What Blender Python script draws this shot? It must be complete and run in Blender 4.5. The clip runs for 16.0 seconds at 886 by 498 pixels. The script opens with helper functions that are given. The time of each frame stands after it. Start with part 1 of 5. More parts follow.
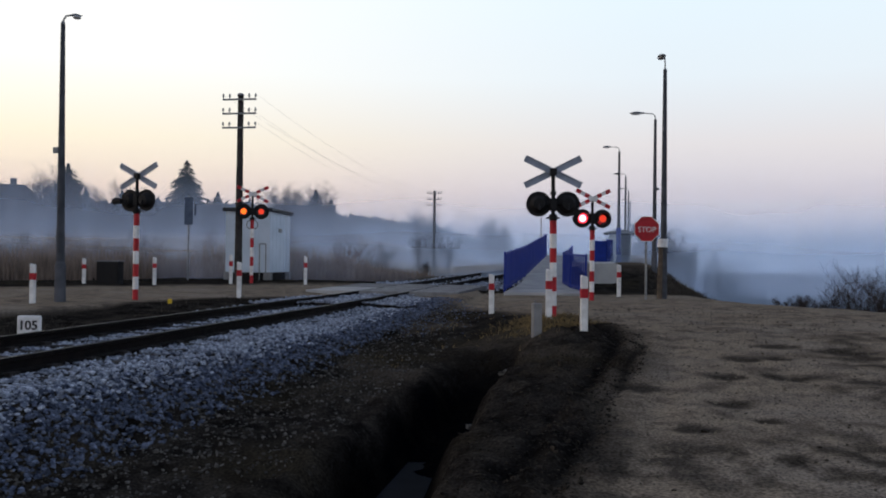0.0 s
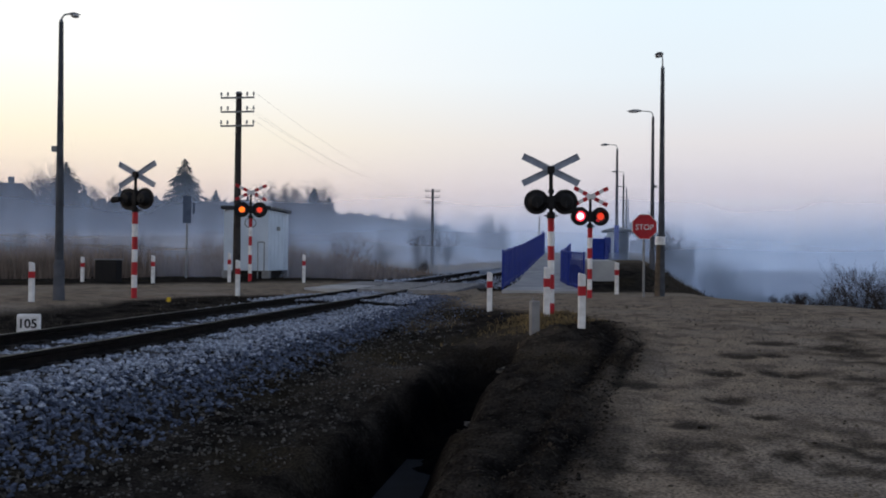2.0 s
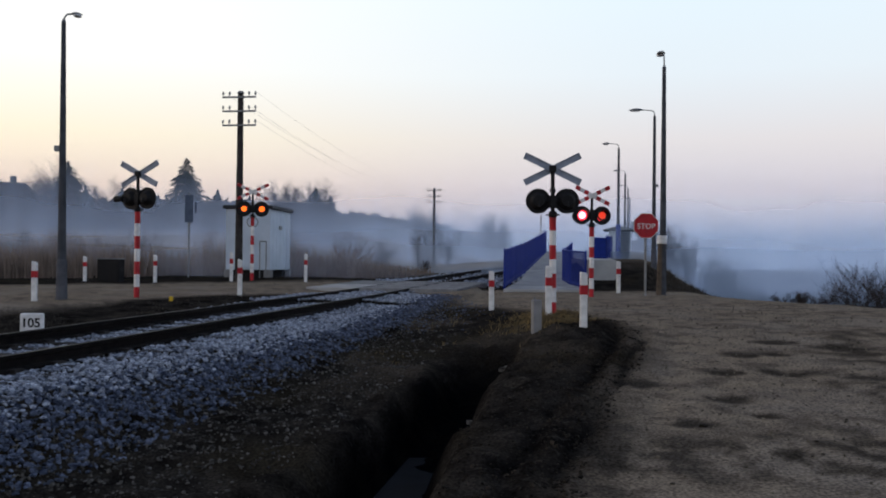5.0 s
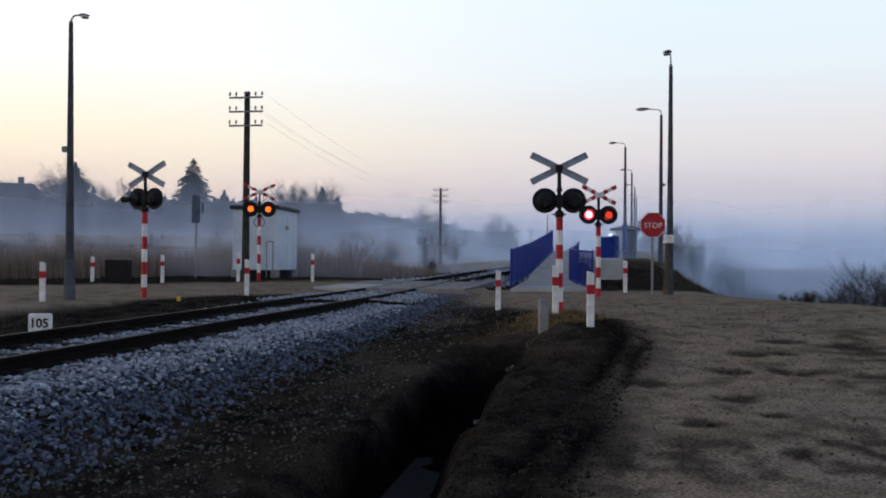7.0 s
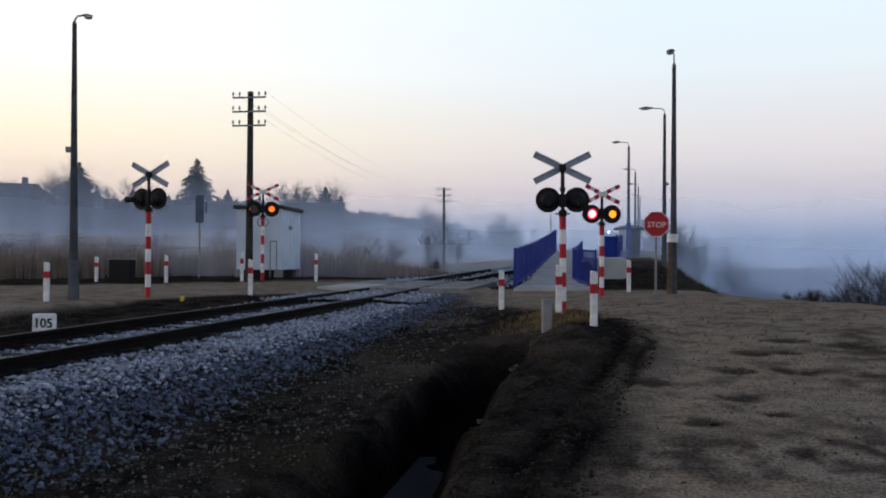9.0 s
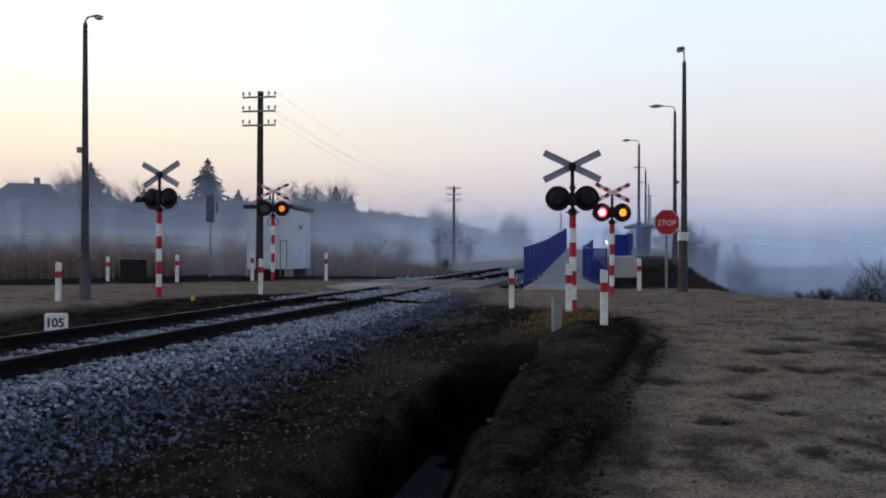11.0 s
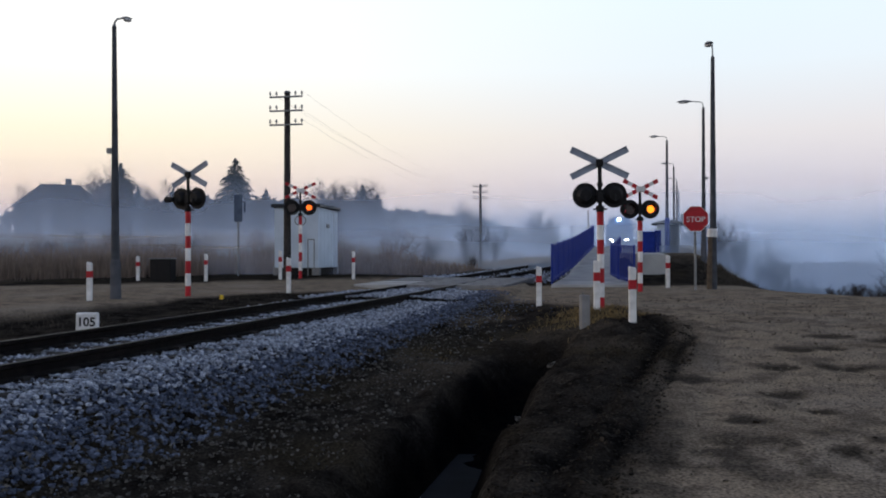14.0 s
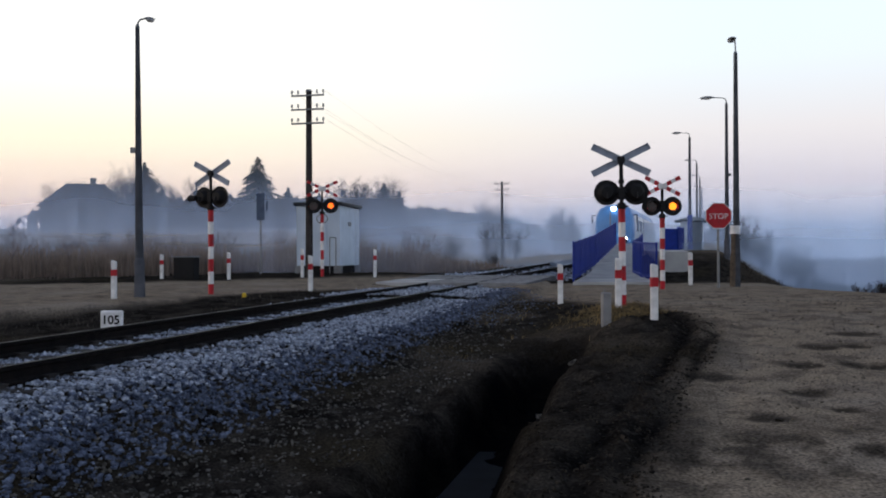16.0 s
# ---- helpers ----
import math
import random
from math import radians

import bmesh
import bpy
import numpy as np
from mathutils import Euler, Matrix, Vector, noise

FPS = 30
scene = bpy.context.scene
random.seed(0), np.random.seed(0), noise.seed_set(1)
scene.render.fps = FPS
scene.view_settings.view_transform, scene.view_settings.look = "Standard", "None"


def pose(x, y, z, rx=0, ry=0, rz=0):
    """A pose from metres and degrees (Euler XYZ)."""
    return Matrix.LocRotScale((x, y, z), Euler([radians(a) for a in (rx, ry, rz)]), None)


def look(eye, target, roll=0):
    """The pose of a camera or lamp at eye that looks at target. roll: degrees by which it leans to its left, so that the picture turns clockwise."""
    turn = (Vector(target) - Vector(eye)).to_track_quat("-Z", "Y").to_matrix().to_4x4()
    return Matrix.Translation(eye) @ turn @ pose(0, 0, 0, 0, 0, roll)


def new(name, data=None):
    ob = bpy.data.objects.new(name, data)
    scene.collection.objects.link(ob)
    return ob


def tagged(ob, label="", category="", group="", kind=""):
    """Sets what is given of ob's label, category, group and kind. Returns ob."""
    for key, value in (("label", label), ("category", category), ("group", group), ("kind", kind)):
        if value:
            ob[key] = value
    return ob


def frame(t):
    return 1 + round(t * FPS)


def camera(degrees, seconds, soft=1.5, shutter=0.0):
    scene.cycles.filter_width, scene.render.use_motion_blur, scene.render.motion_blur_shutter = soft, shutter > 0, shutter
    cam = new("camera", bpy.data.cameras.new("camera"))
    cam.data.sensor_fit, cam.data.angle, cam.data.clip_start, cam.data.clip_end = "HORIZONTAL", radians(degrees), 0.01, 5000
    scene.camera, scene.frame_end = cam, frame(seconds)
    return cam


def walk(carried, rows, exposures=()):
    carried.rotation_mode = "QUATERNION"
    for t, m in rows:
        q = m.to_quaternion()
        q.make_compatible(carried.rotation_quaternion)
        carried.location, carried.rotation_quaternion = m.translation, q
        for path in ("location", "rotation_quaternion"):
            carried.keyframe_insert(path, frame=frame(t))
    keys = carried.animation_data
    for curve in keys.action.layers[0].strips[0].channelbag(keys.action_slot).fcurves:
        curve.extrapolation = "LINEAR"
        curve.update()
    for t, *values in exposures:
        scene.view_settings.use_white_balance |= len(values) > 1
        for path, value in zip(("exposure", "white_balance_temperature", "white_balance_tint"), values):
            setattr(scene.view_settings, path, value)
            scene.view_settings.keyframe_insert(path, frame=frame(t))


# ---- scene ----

# camera: seconds, turn to the right, tilt up, lean, shift right, shift forward
VIEW = [
    (0.0, 0.000, 0.895, 0.700, 0.000, -0.000),
    (0.5, 0.032, 0.857, 0.654, 0.001, -0.012),
    (1.0, 0.058, 0.818, 0.623, 0.005, -0.028),
    (1.5, 0.081, 0.781, 0.602, 0.006, -0.037),
    (2.0, 0.117, 0.764, 0.615, 0.000, -0.045),
    (2.5, 0.148, 0.774, 0.603, -0.007, -0.056),
    (3.0, 0.199, 0.770, 0.575, -0.016, -0.061),
    (3.5, 0.197, 0.761, 0.546, -0.012, -0.066),
    (4.0, 0.186, 0.743, 0.580, -0.009, -0.073),
    (6.5, -0.321, 0.677, 0.481, -0.007, -0.073),
    (7.0, -0.389, 0.686, 0.467, -0.011, -0.075),
    (7.5, -0.459, 0.675, 0.407, -0.012, -0.076),
    (8.0, -0.513, 0.673, 0.378, -0.011, -0.076),
    (8.5, -0.559, 0.667, 0.395, -0.012, -0.075),
    (9.0, -0.610, 0.654, 0.381, -0.007, -0.077),
    (11.5, -1.500, 0.565, 0.195, -0.002, -0.071),
    (12.0, -1.771, 0.551, 0.157, -0.004, -0.067),
    (12.5, -2.042, 0.539, 0.097, -0.006, -0.062),
    (13.0, -2.343, 0.511, 0.039, -0.004, -0.055),
    (13.5, -2.633, 0.483, 0.016, -0.006, -0.056),
    (14.0, -2.949, 0.453, -0.068, -0.003, -0.054),
    (14.5, -3.270, 0.410, -0.135, -0.002, -0.056),
    (15.0, -3.623, 0.376, -0.195, 0.008, -0.052),
    (15.5, -3.970, 0.343, -0.228, 0.007, -0.055),
    (16.0, -4.328, 0.315, -0.198, 0.012, -0.063),
]
EYE_Z = 0.88


def view_pose(turn, tilt, lean, sx, sy):
    a, b = radians(turn), radians(tilt)
    eye = Vector((sx, sy, EYE_Z))
    return look(eye, eye + Vector((math.sin(a) * math.cos(b), math.cos(a) * math.cos(b), math.sin(b))), lean)


cam = camera(52.21, 16.0, soft=1.9)
walk(cam, [(t, view_pose(*v)) for t, *v in VIEW], [(0.0, -0.02), (13.0, 0.0), (16.0, 0.12)])

# ---- world and light ----
world = bpy.data.worlds.new("dawn_sky")
scene.world = world
world.use_nodes = True


def sky_nodes():
    nt = world.node_tree
    nt.nodes.clear()
    n, l = nt.nodes, nt.links
    out, bg = n.new("ShaderNodeOutputWorld"), n.new("ShaderNodeBackground")
    tc, sep = n.new("ShaderNodeTexCoord"), n.new("ShaderNodeSeparateXYZ")
    l.new(tc.outputs["Generated"], sep.inputs[0])

    def ramp(stops):
        r = n.new("ShaderNodeValToRGB")
        e = r.color_ramp.elements
        while len(e) < len(stops):
            e.new(0.5)
        for k, (p, c) in zip(e, stops):
            k.position, k.color = p, (*c, 1)
        return r
    # cool side of the sky, away from the rising sun
    cool = ramp([(0.0, (0.35, 0.43, 0.62)), (0.03, (0.47, 0.51, 0.66)), (0.075, (0.64, 0.60, 0.68)), (0.13, (0.77, 0.74, 0.77)),
                 (0.20, (0.80, 0.88, 0.95)), (0.29, (0.80, 0.93, 1.02)), (0.55, (0.32, 0.40, 0.56)), (1.0, (0.10, 0.15, 0.28))])
    # warm side, towards the sunrise
    warm = ramp([(0.0, (0.60, 0.50, 0.52)), (0.03, (0.74, 0.58, 0.56)), (0.075, (0.90, 0.72, 0.62)), (0.13, (1.0, 0.90, 0.72)),
                 (0.20, (1.05, 1.03, 0.98)), (0.29, (1.05, 1.05, 1.06)), (0.55, (0.42, 0.46, 0.56)), (1.0, (0.10, 0.15, 0.28))])
    for r in (cool, warm):
        l.new(sep.outputs["Z"], r.inputs[0])
    side = n.new("ShaderNodeMapRange")
    side.inputs["From Min"].default_value, side.inputs["From Max"].default_value = 0.30, -0.48
    side.interpolation_type = "SMOOTHSTEP"
    l.new(sep.outputs["X"], side.inputs["Value"])
    mix = n.new("ShaderNodeMix")
    mix.data_type = "RGBA"
    l.new(side.outputs[0], mix.inputs[0])
    l.new(cool.outputs[0], mix.inputs[6])
    l.new(warm.outputs[0], mix.inputs[7])
    sky = n.new("ShaderNodeTexSky")
    sky.sky_type, sky.sun_disc = "NISHITA", False
    sky.sun_elevation, sky.sun_rotation = radians(3), radians(-70)
    add = n.new("ShaderNodeMix")
    add.data_type, add.blend_type = "RGBA", "ADD"
    add.inputs[0].default_value = 0.02
    l.new(mix.outputs[2], add.inputs[6])
    l.new(sky.outputs[0], add.inputs[7])
    l.new(add.outputs[2], bg.inputs[0])
    bg.inputs[1].default_value = 1.0
    l.new(bg.outputs[0], out.inputs[0])


sky_nodes()
sun = new("sun", bpy.data.lights.new("sun", "SUN"))
sun.data.energy, sun.data.angle, sun.data.color = 0.5, radians(20), (1.0, 0.85, 0.7)
sun.matrix_world = look((-60, 25, 8), (0, 20, 0))


# ---- materials ----
def mat(name, c1, c2=None, rough=0.8, metal=0.0, scale=6.0, bump=0.2, fine=60.0, spread=0.0, emit=None):
    """A surface of two colours mixed by coarse and fine noise, in metres."""
    m = bpy.data.materials.new(name)
    m.use_nodes = True
    n, l = m.node_tree.nodes, m.node_tree.links
    b = n["Principled BSDF"]
    tc = n.new("ShaderNodeTexCoord")
    na, nb = n.new("ShaderNodeTexNoise"), n.new("ShaderNodeTexNoise")
    na.inputs["Scale"].default_value, nb.inputs["Scale"].default_value = scale, fine
    na.inputs["Detail"].default_value, nb.inputs["Detail"].default_value = 5, 3
    add = n.new("ShaderNodeMath")
    add.operation = "MULTIPLY_ADD"
    add.inputs[1].default_value = 0.35
    ramp = n.new("ShaderNodeMapRange")
    ramp.inputs["From Min"].default_value, ramp.inputs["From Max"].default_value = 0.5, 0.85
    mix = n.new("ShaderNodeMix")
    mix.data_type = "RGBA"
    c2 = c2 or tuple(v * 0.7 for v in c1)
    mix.inputs[6].default_value, mix.inputs[7].default_value = (*c1, 1), (*c2, 1)
    l.new(tc.outputs["Object"], na.inputs["Vector"])
    l.new(tc.outputs["Object"], nb.inputs["Vector"])
    l.new(nb.outputs[0], add.inputs[0])
    l.new(na.outputs[0], add.inputs[2])
    l.new(add.outputs[0], ramp.inputs["Value"])
    l.new(ramp.outputs[0], mix.inputs[0])
    last = mix.outputs[2]
    if spread:
        geo, hsv = n.new("ShaderNodeNewGeometry"), n.new("ShaderNodeHueSaturation")
        oi = n.new("ShaderNodeObjectInfo")
        s = n.new("ShaderNodeMath")
        s.operation = "ADD"
        l.new(geo.outputs["Random Per Island"], s.inputs[0])
        l.new(oi.outputs["Random"], s.inputs[1])
        mr = n.new("ShaderNodeMapRange")
        mr.inputs["From Max"].default_value = 2.0
        mr.inputs["To Min"].default_value, mr.inputs["To Max"].default_value = 1 - spread, 1 + spread
        l.new(s.outputs[0], mr.inputs["Value"])
        l.new(mr.outputs[0], hsv.inputs["Value"])
        l.new(last, hsv.inputs["Color"])
        last = hsv.outputs[0]
    l.new(last, b.inputs["Base Color"])
    b.inputs["Roughness"].default_value, b.inputs["Metallic"].default_value = rough, metal
    b.inputs["Specular IOR Level"].default_value = 0.5 if rough < 0.3 else (0.22 if rough < 0.8 else 0.08)
    if bump:
        bp = n.new("ShaderNodeBump")
        bp.inputs["Strength"].default_value, bp.inputs["Distance"].default_value = bump, 0.02
        l.new(add.outputs[0], bp.inputs["Height"])
        l.new(bp.outputs[0], b.inputs["Normal"])
    if emit:
        b.inputs["Emission Color"].default_value = (*emit[0], 1)
        b.inputs["Emission Strength"].default_value = emit[1]
    return m


M = dict(
    rail=mat("rusty_rail", (0.010, 0.008, 0.008), (0.004, 0.004, 0.005), 0.85, 0.0, 9, 0.3),
    rail_top=mat("worn_rail_head", (0.03, 0.028, 0.028), (0.015, 0.015, 0.015), 0.65, 0.2, 3, 0.1),
    sleeper=mat("old_sleeper", (0.045, 0.042, 0.042), (0.02, 0.018, 0.018), 0.9, 0, 5, 0.6, spread=0.3),
    stone=mat("ballast_stone", (0.33, 0.36, 0.43), (0.04, 0.05, 0.078), 0.85, 0, 14, 0.4, spread=0.9),
    gravel=mat("dirty_gravel", (0.13, 0.122, 0.115), (0.022, 0.021, 0.02), 0.9, 0, 14, 0.4, spread=0.8),
    clod=mat("soil_clod", (0.045, 0.037, 0.030), (0.010, 0.009, 0.008), 0.95, 0, 14, 0.5, spread=0.7),
    signback=mat("dark_sign_back", (0.09, 0.12, 0.18), (0.06, 0.08, 0.13), 0.7, 0, 5, 0.05),
    footing=mat("dark_footing", (0.10, 0.105, 0.125), (0.06, 0.065, 0.08), 0.9, 0, 4, 0.4),
    # darker copy of the ballast stone: the shoulder's shade is put into its colour
    shaded_stone=mat("shaded_ballast_stone", (0.13, 0.155, 0.225), (0.018, 0.024, 0.044), 0.9, 0, 14, 0.4, spread=0.9),
    water=mat("ditch_water", (0.006, 0.008, 0.012), (0.003, 0.004, 0.006), 0.95, 0, 3, 0.03),
    pebble=mat("tan_pebble", (0.17, 0.145, 0.11), (0.06, 0.052, 0.042), 0.95, 0, 14, 0.4, spread=0.7),
    white=mat("white_paint", (0.74, 0.74, 0.76), (0.52, 0.52, 0.54), 0.5, 0, 7, 0.06),
    red=mat("red_paint", (0.42, 0.016, 0.028), (0.28, 0.014, 0.022), 0.45, 0, 7, 0.06),
    black=mat("black_paint", (0.006, 0.006, 0.008), (0.010, 0.010, 0.012), 0.7, 0, 7, 0.05),
    grey=mat("bare_aluminium", (0.30, 0.34, 0.42), (0.20, 0.23, 0.30), 0.6, 0.1, 9, 0.08),
    steel=mat("galvanised_steel", (0.22, 0.23, 0.25), (0.13, 0.14, 0.15), 0.5, 0.5, 12, 0.1),
    concrete=mat("grey_concrete", (0.24, 0.24, 0.25), (0.15, 0.15, 0.16), 0.9, 0, 3, 0.4),
    paleconc=mat("pale_concrete", (0.40, 0.40, 0.40), (0.28, 0.28, 0.29), 0.9, 0, 1.5, 0.3),
    pole=mat("dark_concrete_pole", (0.075, 0.08, 0.095), (0.04, 0.045, 0.055), 0.85, 0, 4, 0.4),
    wood=mat("tarred_wood", (0.055, 0.05, 0.05), (0.028, 0.026, 0.028), 0.9, 0, 6, 0.6),
    brownwood=mat("brown_wood", (0.12, 0.095, 0.075), (0.065, 0.052, 0.042), 0.9, 0, 6, 0.6),
    blue=mat("blue_paint", (0.006, 0.026, 0.25), (0.005, 0.020, 0.17), 0.65, 0.0, 5, 0.05),
    hut=mat("pale_hut_panel", (0.54, 0.62, 0.74), (0.44, 0.52, 0.63), 0.55, 0, 1.2, 0.06),
    hutroof=mat("dark_roof_sheet", (0.03, 0.035, 0.045), None, 0.6, 0.2, 3, 0.1),
    yellow=mat("yellow_paint", (0.62, 0.42, 0.03), None, 0.5, 0, 8, 0.05),
    road=mat("worn_road", (0.20, 0.18, 0.155), (0.12, 0.11, 0.10), 0.95, 0, 1.2, 0.5),
    reed=mat("dry_reed", (0.19, 0.148, 0.125), (0.115, 0.092, 0.08), 0.9, 0, 2, 0, spread=0.4),
    bankgrass=mat("dull_bank_grass", (0.05, 0.043, 0.036), (0.03, 0.027, 0.025), 0.9, 0, 2, 0, spread=0.6),
    grass=mat("dry_grass", (0.27, 0.19, 0.085), (0.11, 0.085, 0.05), 0.9, 0, 2, 0, spread=0.6),
    twig=mat("bare_twig", (0.045, 0.04, 0.04), (0.03, 0.026, 0.026), 0.9, 0, 5, 0, spread=0.3),
    needle=mat("fir_needle", (0.03, 0.045, 0.04), (0.018, 0.03, 0.025), 0.8, 0, 4, 0, spread=0.5),
    brush=mat("brown_brush", (0.11, 0.085, 0.075), (0.07, 0.055, 0.05), 0.9, 0, 5, 0, spread=0.4),
    leaf=mat("winter_thicket", (0.05, 0.05, 0.05), (0.03, 0.035, 0.035), 0.9, 0, 0.8, 0, spread=0.5),
    wall=mat("house_plaster", (0.12, 0.12, 0.125), None, 0.9, 0, 1, 0.1),
    roof=mat("house_roof", (0.06, 0.055, 0.06), (0.04, 0.04, 0.045), 0.8, 0, 2, 0.2),
    glass=mat("dark_glass", (0.01, 0.012, 0.016), None, 0.08, 0, 2, 0),
    train_blue=mat("train_blue_paint", (0.05, 0.22, 0.55), (0.045, 0.19, 0.48), 0.35, 0.0, 2, 0.02),
    train_pale=mat("train_pale_paint", (0.55, 0.60, 0.66), None, 0.35, 0.0, 2, 0.02),
    lamp_red=mat("lit_red_lamp", (0.6, 0.05, 0.05), None, 0.4, 0, 5, 0, emit=((1.0, 0.16, 0.20), 7.0)),
    lamp_ring=mat("red_lens_rim", (0.5, 0.02, 0.03), None, 0.3, 0, 5, 0, emit=((1.0, 0.03, 0.06), 1.1)),
    lamp_far=mat("lit_orange_lamp", (0.6, 0.1, 0.03), None, 0.4, 0, 5, 0, emit=((1.0, 0.13, 0.008), 2.0)),
    lamp_glow=mat("glowing_amber_lamp", (0.6, 0.2, 0.03), None, 0.4, 0, 5, 0, emit=((1.0, 0.28, 0.015), 1.9)),
    lamp_dim=mat("fading_red_lamp", (0.4, 0.04, 0.03), None, 0.4, 0, 5, 0, emit=((1.0, 0.055, 0.02), 0.75)),
    lens_dark=mat("unlit_red_lens", (0.03, 0.009, 0.008), (0.016, 0.006, 0.006), 0.25, 0, 20, 0.05),
    headlight=mat("lit_headlight", (0.9, 0.9, 0.9), None, 0.3, 0, 5, 0, emit=((0.92, 0.95, 1.0), 60.0)),
)


# ---- mesh helpers ----
def part(name, bm, material, parent=None, label=""):
    me = bpy.data.meshes.new(name)
    bm.to_mesh(me)
    bm.free()
    for m in (material if isinstance(material, (list, tuple)) else [material]):
        me.materials.append(m)
    ob = new(name, me)
    if parent is not None:
        ob.parent = parent
    if label:
        ob["label"] = label
    return ob


def box(bm, x0, x1, y0, y1, z0, z1, m=None, bevel=0.0):
    r = bmesh.ops.create_cube(bm, size=1.0, matrix=Matrix.Translation(((x0 + x1) / 2, (y0 + y1) / 2, (z0 + z1) / 2)) @ Matrix.Diagonal((x1 - x0, y1 - y0, z1 - z0, 1)))
    vs = r["verts"]
    if bevel:
        es = list({e for v in vs for e in v.link_edges})
        vs = bmesh.ops.bevel(bm, geom=es, offset=bevel, segments=2, affect="EDGES", profile=0.5)["verts"]
        vs = list({v for f in bm.faces if any(w in set(vs) for w in f.verts) for v in f.verts}) if m else vs
    if m:
        bmesh.ops.transform(bm, matrix=m, verts=vs)
    return bm


def rod(bm, a, b, r0, r1=None, seg=10):
    a, b = Vector(a), Vector(b)
    d = b - a
    q = Vector((0, 0, 1)).rotation_difference(d.normalized()).to_matrix().to_4x4()
    bmesh.ops.create_cone(bm, cap_ends=True, segments=seg, radius1=r0, radius2=r0 if r1 is None else r1, depth=d.length,
                          matrix=Matrix.Translation((a + b) / 2) @ q)
    return bm


def B():
    return bmesh.new()


def empty(name, m, label, category, group="", kind=""):
    ob = new(name)
    ob.empty_display_size = 0.2
    ob.matrix_world = m
    return tagged(ob, label, category, group, kind)


def raw(name, verts, faces, material, parent=None):
    me = bpy.data.meshes.new(name)
    me.from_pydata(verts, [], faces)
    me.update()
    me.materials.append(material)
    ob = new(name, me)
    if parent is not None:
        ob.parent = parent
    return ob


# ---- the lie of the land ----
def track_x(y):
    bend = 0.0 if y < 23 else (0.088 * (y - 23) ** 2 / 24 if y < 35 else 0.088 * (y - 29))
    if y < 20:
        bend -= 0.5 * min(1.6, ((20 - y) / 11) ** 2)
    if y > 60:
        bend -= 0.028 * ((y - 60) ** 2 / 40 if y < 80 else y - 70)
    return -5.79 + 0.147 * y + bend


def track_z(y):
    return -0.09 * min(1.6, ((20 - y) / 11) ** 2) if y < 20 else 0.0 if y < 22 else (0.02 * (y - 22) ** 2 / 20 if y < 32 else 0.02 * (y - 27))


def track_dir(y):
    return Vector((track_x(y + 0.1) - track_x(y - 0.1), 0.2, track_z(y + 0.1) - track_z(y - 0.1))).normalized()


def smooth(a, b, v):
    t = min(1.0, max(0.0, (v - a) / (b - a)))
    return t * t * (3 - 2 * t)


def lerp_at(pts, v):
    if v <= pts[0][0]:
        return pts[0][1]
    for (a, p), (b, q) in zip(pts, pts[1:]):
        if v <= b:
            return p + (q - p) * (v - a) / (b - a)
    return pts[-1][1]


# edges of the right-hand dirt road and of the crossing, by y
ROAD_L = [(0, 0.45), (6, 0.95), (10, 2.2), (13, 3.0), (15, 2.9), (17, 2.0), (19, 1.3), (22, 0.3), (26, -0.8), (40, -0.8)]
ROAD_R = [(0, 4.2), (8, 4.6), (14, 8.5), (17, 12.0), (19, 16.0), (27, 60.0)]
LEFT_NEAR = [(-60, -14.0), (-20, 2.0), (-12, 10.0), (-7.8, 16.6), (-5.2, 22.4), (-2.6, 26.3), (0, 26.3)]
LEFT_FAR = [(-60, -2.0), (-22, 22.0), (-13, 27.0), (-7.5, 30.5), (-4.4, 33.0), (0, 33.0)]
DITCH = [(0, -1.5), (7.6, -0.60), (9.8, -0.25), (12.0, 0.30), (14.6, 0.75), (16, 0.9)]


# hollows worn in the dirt road: x, y, half widths, depth
HOLES = [(3.76, 11.3, 0.22, 0.24, 0.03), (4.2, 11.4, 0.2, 0.2, 0.03), (3.17, 10.1, 0.24, 0.22, 0.03), (3.9, 10.15, 0.32, 0.2, 0.03), (2.78, 8.75, 0.27, 0.2, 0.03),
         (2.1, 9.4, 0.2, 0.22, 0.025), (2.12, 7.6, 0.24, 0.14, 0.03), (4.6, 12.4, 0.3, 0.25, 0.03), (5.3, 12.0, 0.4, 0.3, 0.03), (2.9, 8.0, 0.16, 0.12, 0.02)]
# patches of trodden grass and damp soil on the road: x, y, half widths, strength
PATCHES = [(1.9, 6.5, 0.75, 0.55, 0.75), (3.0, 6.5, 0.8, 0.6, 0.75), (3.6, 7.6, 0.5, 0.5, 0.55), (4.6, 9.3, 0.55, 0.9, 0.8), (5.4, 11.2, 0.7, 0.9, 0.8), (4.0, 6.6, 0.7, 0.8, 0.7),
           (1.1, 6.0, 0.35, 0.6, 0.5), (5.0, 7.8, 0.8, 1.0, 0.9), (6.4, 13.0, 1.0, 0.9, 0.7), (2.6, 7.0, 0.3, 0.3, 0.5), (5.0, 14.2, 1.2, 0.35, 0.4)]
# wheel ruts in the soft verge: offset from the road's edge, half width, depth
RUTS = ((-0.18, 0.07, 0.06), (-0.52, 0.10, 0.08), (0.30, 0.12, 0.02))


def rut(x, y, off, wid):
    return (x - lerp_at(ROAD_L, y) - off - 0.16 * noise.noise((y * 0.45, off, 1.0))) / wid


def side_of_track(x, y):
    return (x - track_x(y)) * 0.985


